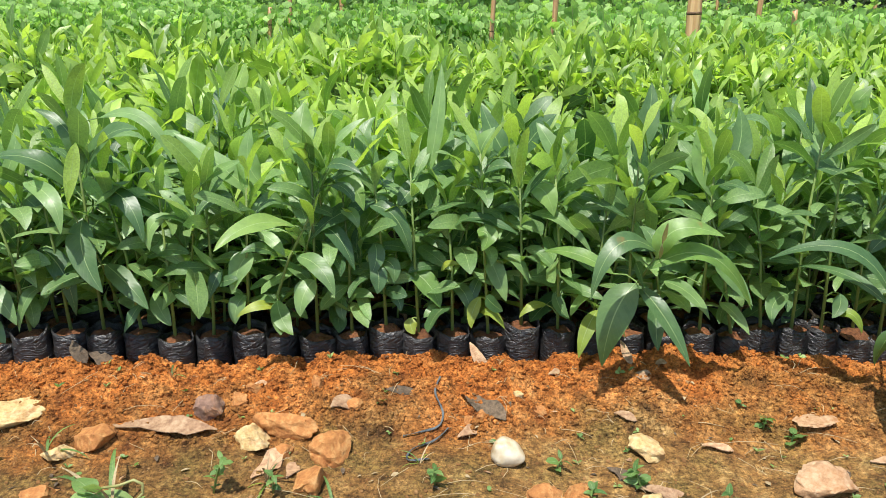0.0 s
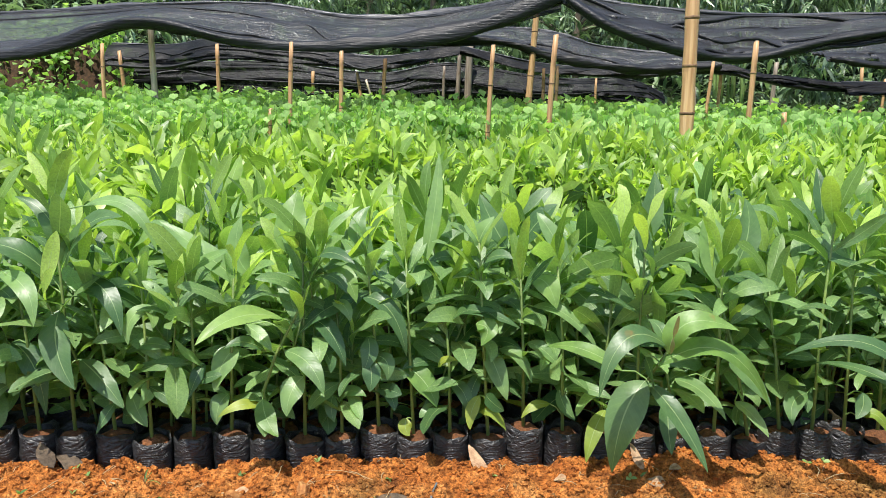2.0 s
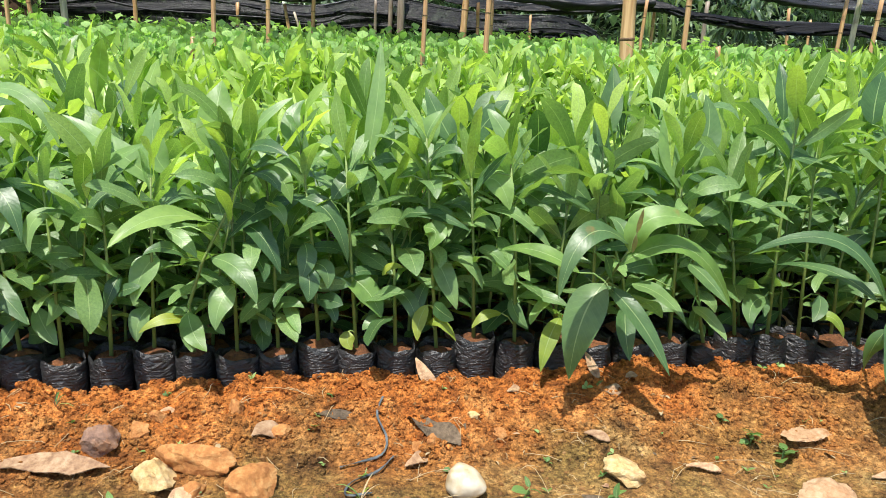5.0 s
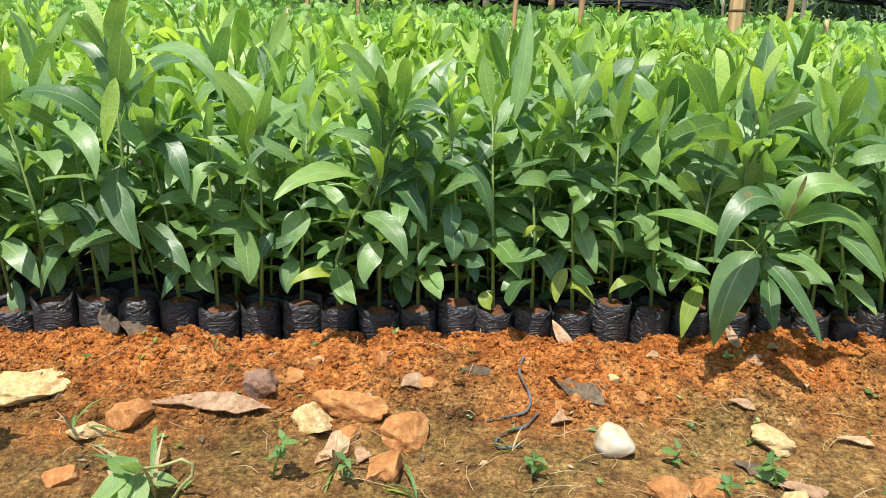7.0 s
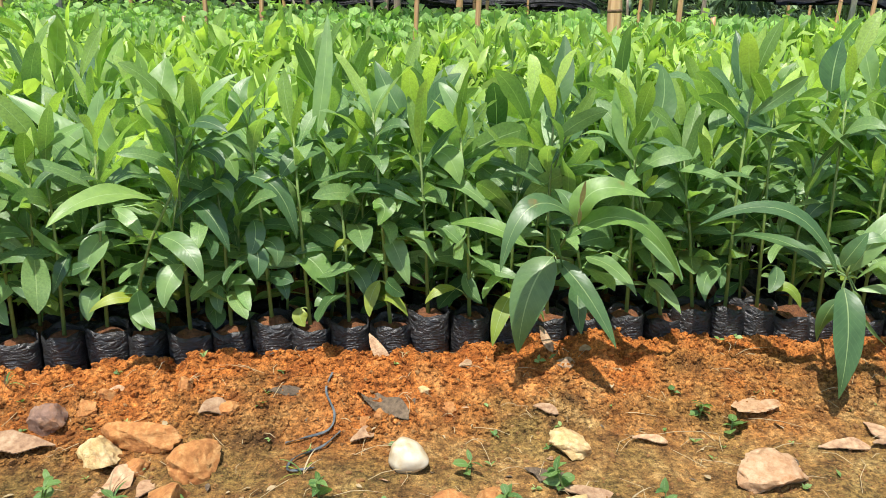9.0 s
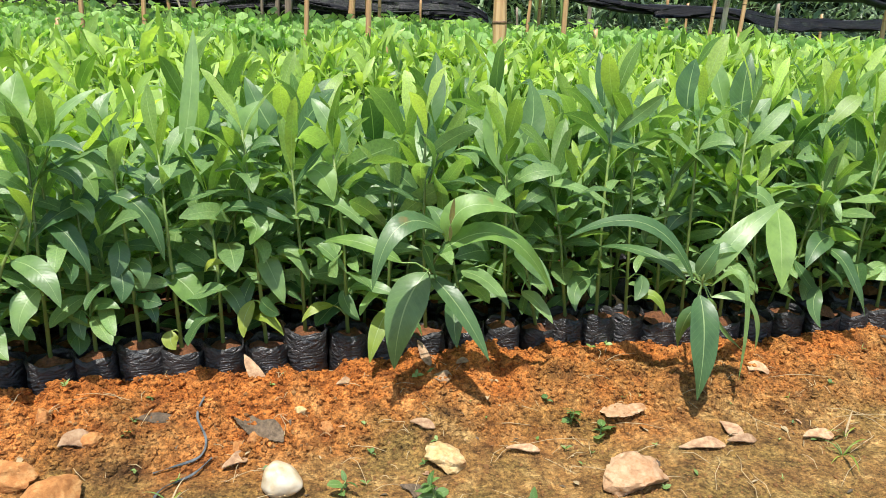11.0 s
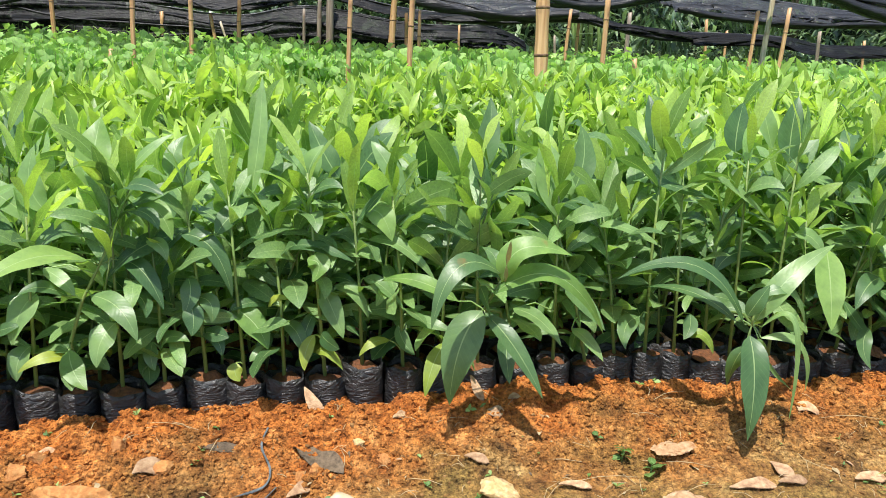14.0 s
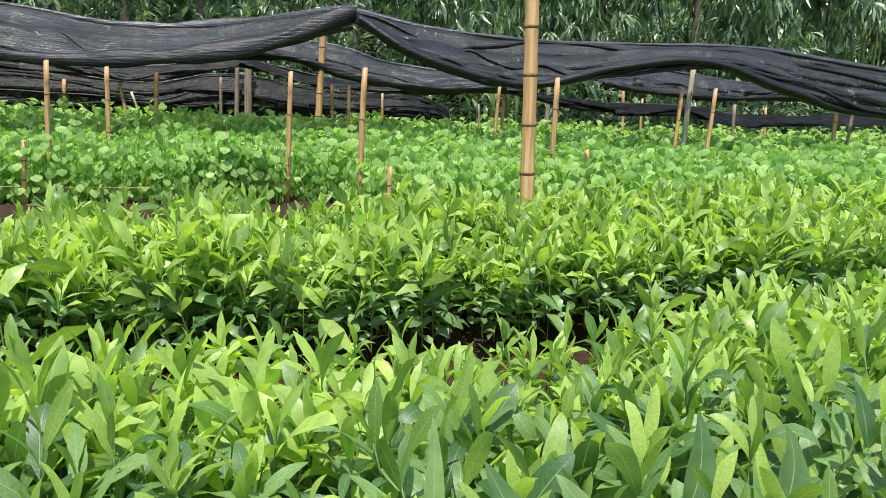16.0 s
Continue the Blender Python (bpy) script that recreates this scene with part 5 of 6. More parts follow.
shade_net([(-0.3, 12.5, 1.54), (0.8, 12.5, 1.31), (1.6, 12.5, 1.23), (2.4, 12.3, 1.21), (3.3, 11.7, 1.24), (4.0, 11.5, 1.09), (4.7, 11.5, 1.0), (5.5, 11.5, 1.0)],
          [(-0.3, 12.4, 1.44), (0.8, 12.4, 1.20), (1.6, 12.3, 1.11), (2.4, 12.2, 1.10), (3.3, 11.6, 1.14), (4.0, 11.4, 1.0), (4.7, 11.4, 0.9), (5.5, 11.4, 0.9)], 0.02, 1.0, 22, 0.03, "slack strip of black shade net along the back of the beds", mat=NET_BACK_SHADED)
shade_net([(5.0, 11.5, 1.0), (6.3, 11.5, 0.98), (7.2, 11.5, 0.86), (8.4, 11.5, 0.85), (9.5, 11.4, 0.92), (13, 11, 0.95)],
          [(5.0, 11.3, 0.86), (6.3, 11.3, 0.84), (7.2, 11.3, 0.74), (8.4, 11.3, 0.74), (9.5, 11.2, 0.78), (13, 10.8, 0.8)], 0.02, 1.0, 26, 0.03, "low strip of black shade net beyond the round-leaved bed", mat=NET_BACK_SHADED)
shade_net([(-1.2, 12.2, 1.72), (0.2, 12.0, 1.76), (1.0, 11.9, 1.70), (1.7, 11.8, 1.50), (2.4, 11.6, 1.40), (3.2, 11.4, 1.32)],
          [(-1.2, 11.0, 1.52), (0.2, 11.0, 1.50), (1.0, 11.0, 1.30), (1.7, 11.0, 1.18), (2.4, 11.0, 1.14), (3.2, 11.0, 1.2)], 0.10, 2.0, 31, 0.06, "black shade net drooping behind a bamboo pole", gathers=((0.3, 0.5, 0.04), (0.7, 0.7, 0.04)))
shade_net([(4.2, 11.0, 1.44), (5.1, 11.0, 1.52), (6.0, 10.9, 1.42), (7.4, 10.8, 1.30), (11, 10.6, 1.3)],
          [(4.4, 10.5, 1.26), (5.1, 10.5, 1.17), (6.2, 10.5, 1.10), (7.4, 10.5, 1.12), (11, 10.4, 1.0)], 0.06, 2.0, 37, 0.04, "black shade net folded over a pale post", gathers=((0.4, 0.6, 0.04),))


# ---------------------------------------------------------------- woods behind
def crown(r, n, reach, kind, size, droop):
    """Leaves in loose sprays round branch ends; gaps stay between the sprays."""
    pieces = [leaf_arrays(1, w, s, b, 0.2, kind, 2, t) for w, s, b, t in ((0.14, 5, 50, 0.2), (0.18, 0, 70, -0.3), (0.12, 10, 35, 0.1), (0.2, -10, 60, 0.4))]
    out, clumps = [], []
    for _ in range(22):
        a, e = r.uniform(0, 2 * pi), r.uniform(-0.9, 1.2)
        d = r.uniform(0.4, 1.0) ** 0.6
        clumps.append(Vector((reach[0] * d * cos(a) * cos(e), reach[1] * d * sin(a) * cos(e), reach[2] * d * sin(e))))
    for _ in range(n):
        c = r.choice(clumps) + Vector((r.gauss(0, 0.34), r.gauss(0, 0.3), r.gauss(0, 0.26)))
        spray = r.uniform(0, 2 * pi)
        down = droop + r.uniform(-30, 20)
        for q in range(r.randint(9, 15)):
            v, f, u = pieces[r.randrange(4)]
            b = spray + r.uniform(-1.2, 1.2)
            at = c + Vector((r.gauss(0, 0.05), r.gauss(0, 0.05), r.gauss(0, 0.04)))
            m = Matrix.Translation(at) @ Matrix.Rotation(b, 4, "Z") @ Matrix.Rotation(radians(down + r.uniform(-18, 18)), 4, "Y") @ Matrix.Rotation(r.uniform(-0.7, 0.7), 4, "X") @ Matrix.Scale(size * r.uniform(0.7, 1.35), 4)
            out.append((turned(v, m), f, u, 0))
    return joined(out)


def tree(at, height, reach, n, size, droop, seed, label, category="tree", stems=1):
    r = random.Random(seed)
    ob = thing("bamboo_clump" if stems > 1 else "tree", (*at, gz(*at) - 0.1), label, category)
    for s in range(stems):
        a = r.uniform(0, 2 * pi)
        out = (0.6 if stems > 1 else 0.15) * height * 0.25
        foot = Vector((r.uniform(-0.3, 0.3), r.uniform(-0.3, 0.3), 0)) * (1 if stems > 1 else 0)
        path = [foot + Vector((out * cos(a) * t * t, out * sin(a) * t * t, height * t * (1 - 0.12 * t))) for t in (0, 0.3, 0.6, 0.85, 1)]
        r0 = 0.035 if stems > 1 else 0.05 * height / 2
        part("culm" if stems > 1 else "trunk", tube_bm(path, [r0, r0 * 0.85, r0 * 0.6, r0 * 0.35, r0 * 0.15], 8, 0.1), STEM if stems > 1 else BARK, ob)
    for k in range(0 if stems > 1 else 6):
        z, a = height * r.uniform(0.35, 0.85), r.uniform(0, 2 * pi)
        tip = Vector((reach[0] * 0.7 * cos(a), reach[1] * 0.7 * sin(a), z + r.uniform(0.2, 0.8)))
        part("limb", tube_bm([(0, 0, z), tuple(Vector((0, 0, z)).lerp(tip, 0.5) + Vector((0, 0, 0.1))), tuple(tip)], [0.05, 0.035, 0.012], 6, 0.1), BARK, ob)
    v, f, u, ix = crown(r, n, reach, "lance", size, droop)
    v[:, 2] += height * 0.72
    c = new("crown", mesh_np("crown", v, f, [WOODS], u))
    c.parent = ob
    return ob


for i, (x, y, h, n, size, stems) in enumerate(((-8.5, 17.5, 4.2, 420, 0.26, 1), (-4.6, 17.0, 4.6, 420, 0.26, 1), (-1.0, 16.8, 4.4, 420, 0.24, 1), (2.0, 17.4, 4.2, 420, 0.28, 1),
                                               (4.6, 15.2, 3.8, 420, 0.36, 9), (8.2, 15.0, 4.0, 420, 0.38, 9), (12.2, 14.6, 4.2, 420, 0.38, 9), (16.5, 14.8, 4.2, 330, 0.36, 9),
                                               (-11.5, 20.0, 5.4, 300, 0.40, 1), (-7.0, 20.5, 5.6, 300, 0.40, 1), (-2.8, 20.2, 5.6, 300, 0.42, 1), (0.8, 20.6, 5.6, 300, 0.40, 1), (4.0, 20.0, 5.6, 300, 0.42, 1), (7.6, 20.0, 5.4, 300, 0.42, 1), (11.4, 19.6, 5.6, 300, 0.42, 1), (15.8, 19.8, 5.6, 300, 0.42, 1), (20.5, 19.5, 5.6, 300, 0.42, 1))):
    tree((x, y), h, (2.3, 1.5, 1.9) if y < 18 else (2.8, 1.4, 2.4), n, size, 42 if stems > 1 else 22, 700 + i, "arching bamboo clump with drooping narrow leaves behind the nets" if stems > 1 else "dark leafy broad tree behind the shade nets",
         "bamboo" if stems > 1 else "tree", stems)
pieces = []
r = random.Random(9)
under = [leaf_arrays(1, w, 20, b, 0.2, "lance", 2, 0.2) for w, b in ((0.16, 70), (0.22, 50), (0.12, 90), (0.3, 40))]
spots = np.stack([rng.uniform(-14, 26, 13000), rng.uniform(14.8, 21, 13000)], -1)
for (x, y), z in zip(spots, ground_z(spots[:, 0], spots[:, 1])):
    v, f, u = under[r.randrange(4)]
    z = z + r.uniform(0.0, 1.7) * (0.5 + r.random() * (y - 13) * 0.14)
    m = Matrix.Translation((x, y, z)) @ Matrix.Rotation(r.uniform(0, 6.3), 4, "Z") @ Matrix.Rotation(radians(r.uniform(-50, 40)), 4, "Y") @ Matrix.Scale(r.uniform(0.25, 0.65), 4)
    pieces.append((turned(v, m), f, u, 0))
spots = np.stack([rng.uniform(-20, 32, 9000), rng.uniform(20, 28, 9000)], -1)
for (x, y), z in zip(spots, ground_z(spots[:, 0], spots[:, 1])):
    v, f, u = under[r.randrange(4)]
    m = Matrix.Translation((x, y, z + r.uniform(0.0, 1.6))) @ Matrix.Rotation(r.uniform(0, 6.3), 4, "Z") @ Matrix.Rotation(radians(r.uniform(-60, 40)), 4, "Y") @ Matrix.Scale(r.uniform(0.5, 1.2), 4)
    pieces.append((turned(v, m), f, u, 0))
v, f, u, ix = joined(pieces)
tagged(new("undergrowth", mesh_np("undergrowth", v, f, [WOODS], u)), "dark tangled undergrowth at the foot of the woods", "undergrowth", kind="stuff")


# ---------------------------------------------------------------- stones, litter and weeds in front of the beds
def stone(x, y, w, d, h, mat, seed, label, rz=0.0, sink=0.38, cuts=8, taper=0.0):
    r = random.Random(seed)
    bm = bmesh.new()
    bmesh.ops.create_icosphere(bm, subdivisions=4, radius=1.0)
    planes = [(Vector((r.gauss(0, 1), r.gauss(0, 1), r.gauss(0, 1))).normalized(), r.uniform(0.42, 0.85)) for _ in range(cuts)]
    for v in bm.verts:
        p = v.co.copy()
        for nrm, dist in planes:
            over = p.dot(nrm) - dist
            if over > 0:
                p -= nrm * over
        p *= 1 + (0.07 if cuts < 5 else 0.17) * (noise.noise(p * 2.2 + Vector((seed, 0, 0))) + 0.55 * noise.noise(p * 5.0 + Vector((0, seed, 0))) * (cuts > 5) + 0.3 * (cuts > 5) * noise.noise(p * 11.0 + Vector((0, 0, seed))))
        v.co = Vector((p.x * w / 2, p.y * d / 2 * (1 - 0.5 * taper * p.x), p.z * h / 2 * (1 - taper * p.x))) * 1.22
    bm.normal_update()
    for e in bm.edges:
        e.smooth = e.calc_face_angle(0) < radians(34)
    me = bpy.data.meshes.new("stone")
    bm.to_mesh(me)
    bm.free()
    me.polygons.foreach_set("use_smooth", [True] * len(me.polygons))
    me.materials.append(mat)
    ob = new("stone", me)
    ob.matrix_basis = pose(x, y, gz(x, y) + h * (0.5 - sink), r.uniform(-8, 8) * min(1, h / 0.04), r.uniform(-8, 8) * min(1, h / 0.04), rz)
    return tagged(ob, label, "stone", "stones on the path")


PALE_L, ORANGE_L, BROWN_L = "pale yellow sandstone lump lying on the soil", "rough orange iron-stained stone on the soil", "brown angular stone half sunk in the soil"
for i, (x, y, w, d, h, mat, lab, rz) in enumerate((
        (-0.754, 1.556, 0.105, 0.07, 0.055, STONE_PALE, PALE_L, 10), (-0.569, 1.498, 0.062, 0.055, 0.05, STONE_ORANGE, ORANGE_L, 40), (-0.622, 1.474, 0.048, 0.04, 0.03, STONE_PALE, "small rounded beige stone on the soil", 0),
        (-0.401, 1.584, 0.060, 0.045, 0.045, STONE_BROWN, BROWN_L, -20), (-0.356, 1.611, 0.036, 0.03, 0.025, STONE_ORANGE, ORANGE_L, 0), (-0.257, 1.557, 0.100, 0.05, 0.04, STONE_ORANGE, "flat orange slab of stone tilted on the soil", -12),
        (-0.303, 1.524, 0.066, 0.045, 0.045, STONE_PALE, PALE_L, -25), (-0.172, 1.505, 0.075, 0.06, 0.05, STONE_ORANGE, ORANGE_L, 15), (-0.186, 1.434, 0.070, 0.06, 0.055, STONE_ORANGE, "reddish brown wedge of stone on the path", 60),
        (0.355, 1.550, 0.064, 0.045, 0.035, STONE_PALE, "yellowish stone with a rusty side", -25), (0.610, 1.464, 0.090, 0.065, 0.05, STONE_BEIGE, "large beige stone half sunk in the path", 5),
        (-0.594, 1.372, 0.048, 0.04, 0.035, STONE_ORANGE, "small reddish stone on the path", 0), (0.187, 1.643, 0.023, 0.02, 0.018, STONE_ORANGE, "small orange clod-like stone on the bank", 0),
        (0.081, 1.601, 0.020, 0.018, 0.018, STONE_ORANGE, "small orange clod-like stone on the bank", 30), (0.055, 1.600, 0.022, 0.018, 0.016, STONE_ORANGE, "small orange clod-like stone on the bank", 70),
        (0.145, 1.672, 0.019, 0.016, 0.012, STONE_PALE, "small pale pebble on the bank", 0), (0.663, 1.634, 0.075, 0.042, 0.007, STONE_BEIGE, "flat pale stone sunk level with the path", 10),
        (0.178, 1.400, 0.05, 0.035, 0.03, STONE_ORANGE, "orange clod-like stone bedded in the path", 10), (0.228, 1.405, 0.055, 0.04, 0.03, STONE_ORANGE, "orange clod-like stone bedded in the path", 50), (0.34, 1.405, 0.04, 0.03, 0.022, STONE_PALE, "small rounded beige stone on the soil", 20),
        (-0.335, 1.640, 0.026, 0.02, 0.02, STONE_ORANGE, "small orange clod-like stone on the bank", 15), (-0.150, 1.605, 0.030, 0.025, 0.022, STONE_ORANGE, "small orange clod-like stone on the bank", 35), (-0.225, 1.655, 0.034, 0.028, 0.024, STONE_ORANGE, "small orange clod-like stone on the bank", 80),
        (-0.255, 1.505, 0.038, 0.03, 0.03, STONE_ORANGE, "tan chip of stone between larger stones", 60))):
    stone(x, y, w, d, h, mat, 40 + i, lab, rz)
stone(0.124, 1.503, 0.047, 0.038, 0.040, QUARTZ, 8, "smooth white quartz pebble standing out on the path", -18, 0.16, 0, 0.38)


def fallen_leaf(x, y, length, width, rz, mat, label, curl=40, lift=0.006, rx=0.0, start=3):
    v, f, u = leaf_arrays(length, width, start, curl * 0.55, 0.14 if mat is DEAD else 0.28, "lance", 12, 0.3, 0.10 if mat is DEAD else 0.22)
    ragged = 1 + 0.4 * vnoise(v[:, 0] * 60 + x * 91, np.sign(v[:, 1]) * 5.0 + y * 37, 8)
    v[:, 1] = v[:, 1] * ragged + 0.12 * width * np.sin(v[:, 0] / length * 5 + x * 40)
    v[:, 2] = v[:, 2] + 0.35 * width * vnoise(v[:, 0] * 45 + y * 60, v[:, 1] * 45, 12)
    v = v - np.array([length / 2, 0, 0])
    bmv = np.concatenate([v, v - np.array([0, 0, 0.0012])])
    ff = np.concatenate([f, f[:, ::-1] + len(v)])
    ob = new("fallen_leaf", mesh_np("fallen_leaf", bmv, ff, [mat], np.concatenate([u, u])))
    ob.matrix_basis = pose(x, y, gz(x, y) + lift, rx, 0, rz)
    return tagged(ob, label, "dead leaf", "fallen leaves")


PINK, DARK, TAN = "long pinkish dry leaf lying flat on the soil", "dark curled decaying leaf on the bank", "small tan dry leaf on the path"
for x, y, ln, wd, rz, mat, lab, curl in (
        (-0.470, 1.535, 0.195, 0.034, 3, DEAD, PINK, 8), (-0.268, 1.466, 0.085, 0.032, 75, DEAD, PINK, 15), (-0.164, 1.606, 0.055, 0.035, 30, DEAD, "curled brown dry leaf on the soil", 70),
        (-0.087, 1.669, 0.115, 0.018, -14, DEAD_DARK, DARK, 40), (0.077, 1.639, 0.125, 0.036, -48, DEAD_DARK, DARK, 30), (0.055, 1.568, 0.050, 0.022, 55, DEAD, PINK, 15),
        (0.377, 1.714, 0.036, 0.026, 0, DEAD, TAN, 30), (0.332, 1.616, 0.040, 0.018, -15, DEAD, TAN, 30), (0.311, 1.473, 0.070, 0.03, -40, DEAD_DARK, DARK, 50), (0.477, 1.555, 0.052, 0.014, -6, DEAD, TAN, 30),
        (0.759, 1.539, 0.085, 0.021, 5, DEAD, TAN, 25), (0.828, 1.542, 0.058, 0.017, 14, DEAD, TAN, 40), (0.821, 1.566, 0.045, 0.022, -60, DEAD, TAN, 40), (0.954, 1.716, 0.040, 0.032, 20, DEAD, TAN, 40),
        (0.962, 1.545, 0.060, 0.022, 12, DEAD, TAN, 30), (0.363, 1.443, 0.085, 0.026, -8, DEAD, PINK, 30), (0.420, 1.752, 0.030, 0.016, 25, DEAD, TAN, 30), (0.215, 1.720, 0.028, 0.014, 40, DEAD, TAN, 20), (-0.225, 1.46, 0.05, 0.02, 80, DEAD, TAN, 20), (-0.330, 1.655, 0.030, 0.014, 20, DEAD, TAN, 30)):
    fallen_leaf(x, y, ln, wd, rz, mat, lab, curl)
fallen_leaf(0.068, 1.752, 0.062, 0.022, -62, DEAD, "tan dry leaf leaning against a bag", 30, 0.03, 20, -30)
fallen_leaf(0.352, 1.765, 0.050, 0.014, -75, DEAD, "tan dry leaf leaning against a bag", 30, 0.03, 20, -30)
fallen_leaf(-0.700, 1.692, 0.060, 0.026, -60, DEAD_DARK, "brown dry leaf leaning against a bag", 30, 0.035, 25, -35)
fallen_leaf(-0.650, 1.688, 0.070, 0.026, -35, DEAD_DARK, "brown dry leaf leaning against a bag", 30, 0.022, 25, -25)


# crumbs of soil, thick on the bank and thin on the path
ico = bmesh.new()
bmesh.ops.create_icosphere(ico, subdivisions=1, radius=1.0)
iv = np.array([v.co[:] for v in ico.verts])
tri = np.array([[v.index for v in f.verts] for f in ico.faces])
ico.free()


octa = np.array([(1, 0, 0), (-1, 0, 0), (0, 1, 0), (0, -1, 0), (0, 0, 1), (0, 0, -1)], float)
octa_tri = np.array([(0, 2, 4), (2, 1, 4), (1, 3, 4), (3, 0, 4), (2, 0, 5), (1, 2, 5), (3, 1, 5), (0, 3, 5)])


def crumbs(name, n, lo, hi, small, large, mat, label, category, seed, iv=iv, tri=tri):
    g = np.random.default_rng(seed)
    x = g.uniform(-1.25, 1.75, n)
    y = row_y(x) + g.uniform(lo, hi, n)
    z = ground_z(x, y)
    size = small * (large / small) ** (g.random(n) ** 3.0)
    v = (iv[None] + 0.55 * (g.random((n, len(iv), 3)) - 0.5)) * size[:, None, None] * np.stack([np.ones(n), g.uniform(0.7, 1, n), g.uniform(0.55, 0.9, n)], -1)[:, None, :]
    a = g.uniform(0, 2 * pi, n)
    c, d = np.cos(a)[:, None], np.sin(a)[:, None]
    v = np.stack([v[:, :, 0] * c - v[:, :, 1] * d + x[:, None], v[:, :, 0] * d + v[:, :, 1] * c + y[:, None], v[:, :, 2] + (z + 0.12 * size)[:, None]], -1)
    f = (tri[None] + (np.arange(n) * len(iv))[:, None, None]).reshape(-1, 3)
    return tagged(new(name, mesh_np(name, v.reshape(-1, 3), f, [mat], flat=True)), label, category, kind="stuff")


GRIT = plain("path grit", ((0.3, (0.13, 0.062, 0.022)), (0.55, (0.26, 0.130, 0.044)), (0.8, (0.44, 0.28, 0.125))), 50, 0.9, relief=0.5, spec=0.25)
crumbs("soil_crumbs", 30000, -0.24, -0.010, 0.0011, 0.0080, SOIL, "loose orange crumbs of soil heaped against the bags", "soil", 3)
crumbs("fine_soil", 42000, -0.30, -0.005, 0.0007, 0.0026, SOIL, "fine loose orange soil over the bank", "soil", 13, octa, octa_tri)
crumbs("fine_grit", 42000, -0.66, -0.12, 0.0005, 0.0020, GRIT, "fine sandy grit over the trodden path", "grit", 14, octa, octa_tri)
crumbs("path_grit", 12000, -0.62, -0.10, 0.0008, 0.0046, GRIT, "scattered grit and small stones on the path", "grit", 4)


def straw_bits(n, seed):
    g = random.Random(seed)
    out = []
    for _ in range(n):
        x = g.uniform(-1.2, 1.7)
        y = float(row_y(x)) - g.uniform(0.05, 0.6)
        a, ln = g.uniform(0, pi), 0.015 + 0.12 * g.random() ** 2.2
        z = gz(x, y)
        p = [(x + ln * t * cos(a + 0.5 * t * g.uniform(-1, 1)), y + ln * t * sin(a), z + 0.003 + 0.006 * sin(pi * t)) for t in (0, 0.35, 0.7, 1.0)]
        v, f = tube(p, [0.0004, 0.0006, 0.0005, 0.0003], 4)
        out.append((np.array(v), np.array(f), np.zeros((len(f) * 4, 2)), 0))
    v, f, u, ix = joined(out)
    return tagged(new("straw_litter", mesh_np("straw_litter", v, f, [STRAW], u)), "bits of dry straw and twigs strewn on the soil", "litter", kind="stuff")


straw_bits(420, 21)


def scatter(name, n, seed, size, shapes, mats, per, tilt, label, category):
    """Tiny leaf flakes or sprouts strewn over path and bank, in one mesh."""
    g = random.Random(seed)
    forms = [leaf_arrays(1, w, st, be, 0.2, k, 3) for w, st, be, k in shapes]
    out = []
    for _ in range(n):
        x = g.uniform(-1.2, 1.7)
        y = float(row_y(x)) - 0.03 - 0.58 * g.random() ** 0.8
        a, z, m_ix, sz = g.uniform(0, 2 * pi), gz(x, y) + 0.003, g.randrange(len(mats)), g.uniform(*size)
        for q in range(per if per < 2 else g.randint(2, per)):
            v, f, u = forms[g.randrange(len(forms))]
            m = Matrix.Translation((x, y, z)) @ Matrix.Rotation(a + q * 2.2 + g.uniform(-0.4, 0.4), 4, "Z") @ Matrix.Rotation(-radians(g.uniform(*tilt)), 4, "Y") @ Matrix.Rotation(g.gauss(0, 0.3), 4, "X") @ Matrix.Scale(sz * g.uniform(0.7, 1.2), 4)
            out.append((turned(v, m), f, u, m_ix))
    v, f, u, ix = joined(out)
    return tagged(new(name, mesh_np(name, v, f, mats, u, ix)), label, category, kind="stuff")


scatter("leaf_litter", 240, 31, (0.006, 0.022), ((0.4, 4, 20, "ovate"), (0.55, -5, 30, "ovate"), (0.25, 8, 40, "ovate")), [DEAD, DEAD_DARK, STRAW], 1, (-4, 14), "small broken bits of dry leaf strewn on the soil", "litter")
scatter("sprouts", 170, 32, (0.006, 0.014), ((0.5, 15, 40, "ovate"), (0.65, 5, 30, "round"), (0.12, 50, 60, "ovate")), [WEED, PALE_WEED], 4, (5, 50), "tiny green sprouts and seedlings dotting the path", "weed")

string = thing("bed_string", (0, 0, 0), "orange marker string tied between stakes before the round-leaved bed", "string")
part("cord", tube_bm([(-3.2, 7.60, 0.30), (-1.93, 7.60, 0.27), (-0.9, 7.62, 0.25), (0.11, 7.68, 0.27)], [0.0022] * 4, 5), TAPE, string)


# ---------------------------------------------------------------- weeds, grass and rubbish on the path
WEED_LEAF = [mesh_np("weed_leaf", *leaf_arrays(1, w, st, be, 0.15, k, 5)[:2], [WEED], leaf_arrays(1, w, st, be, 0.15, k, 5)[2]) for w, st, be, k in ((0.55, 15, 40, "ovate"), (0.7, 5, 30, "round"), (0.4, 20, 60, "ovate"))]
BLADE = [mesh_np("blade", *leaf_arrays(1, w, st, be, 0.3, "ovate", 7)[:2], [m], leaf_arrays(1, w, st, be, 0.3, "ovate", 7)[2]) for w, st, be, m in ((0.06, 60, 90, WEED), (0.05, 40, 80, LEAF_OLD), (0.05, 70, 60, STRAW))]


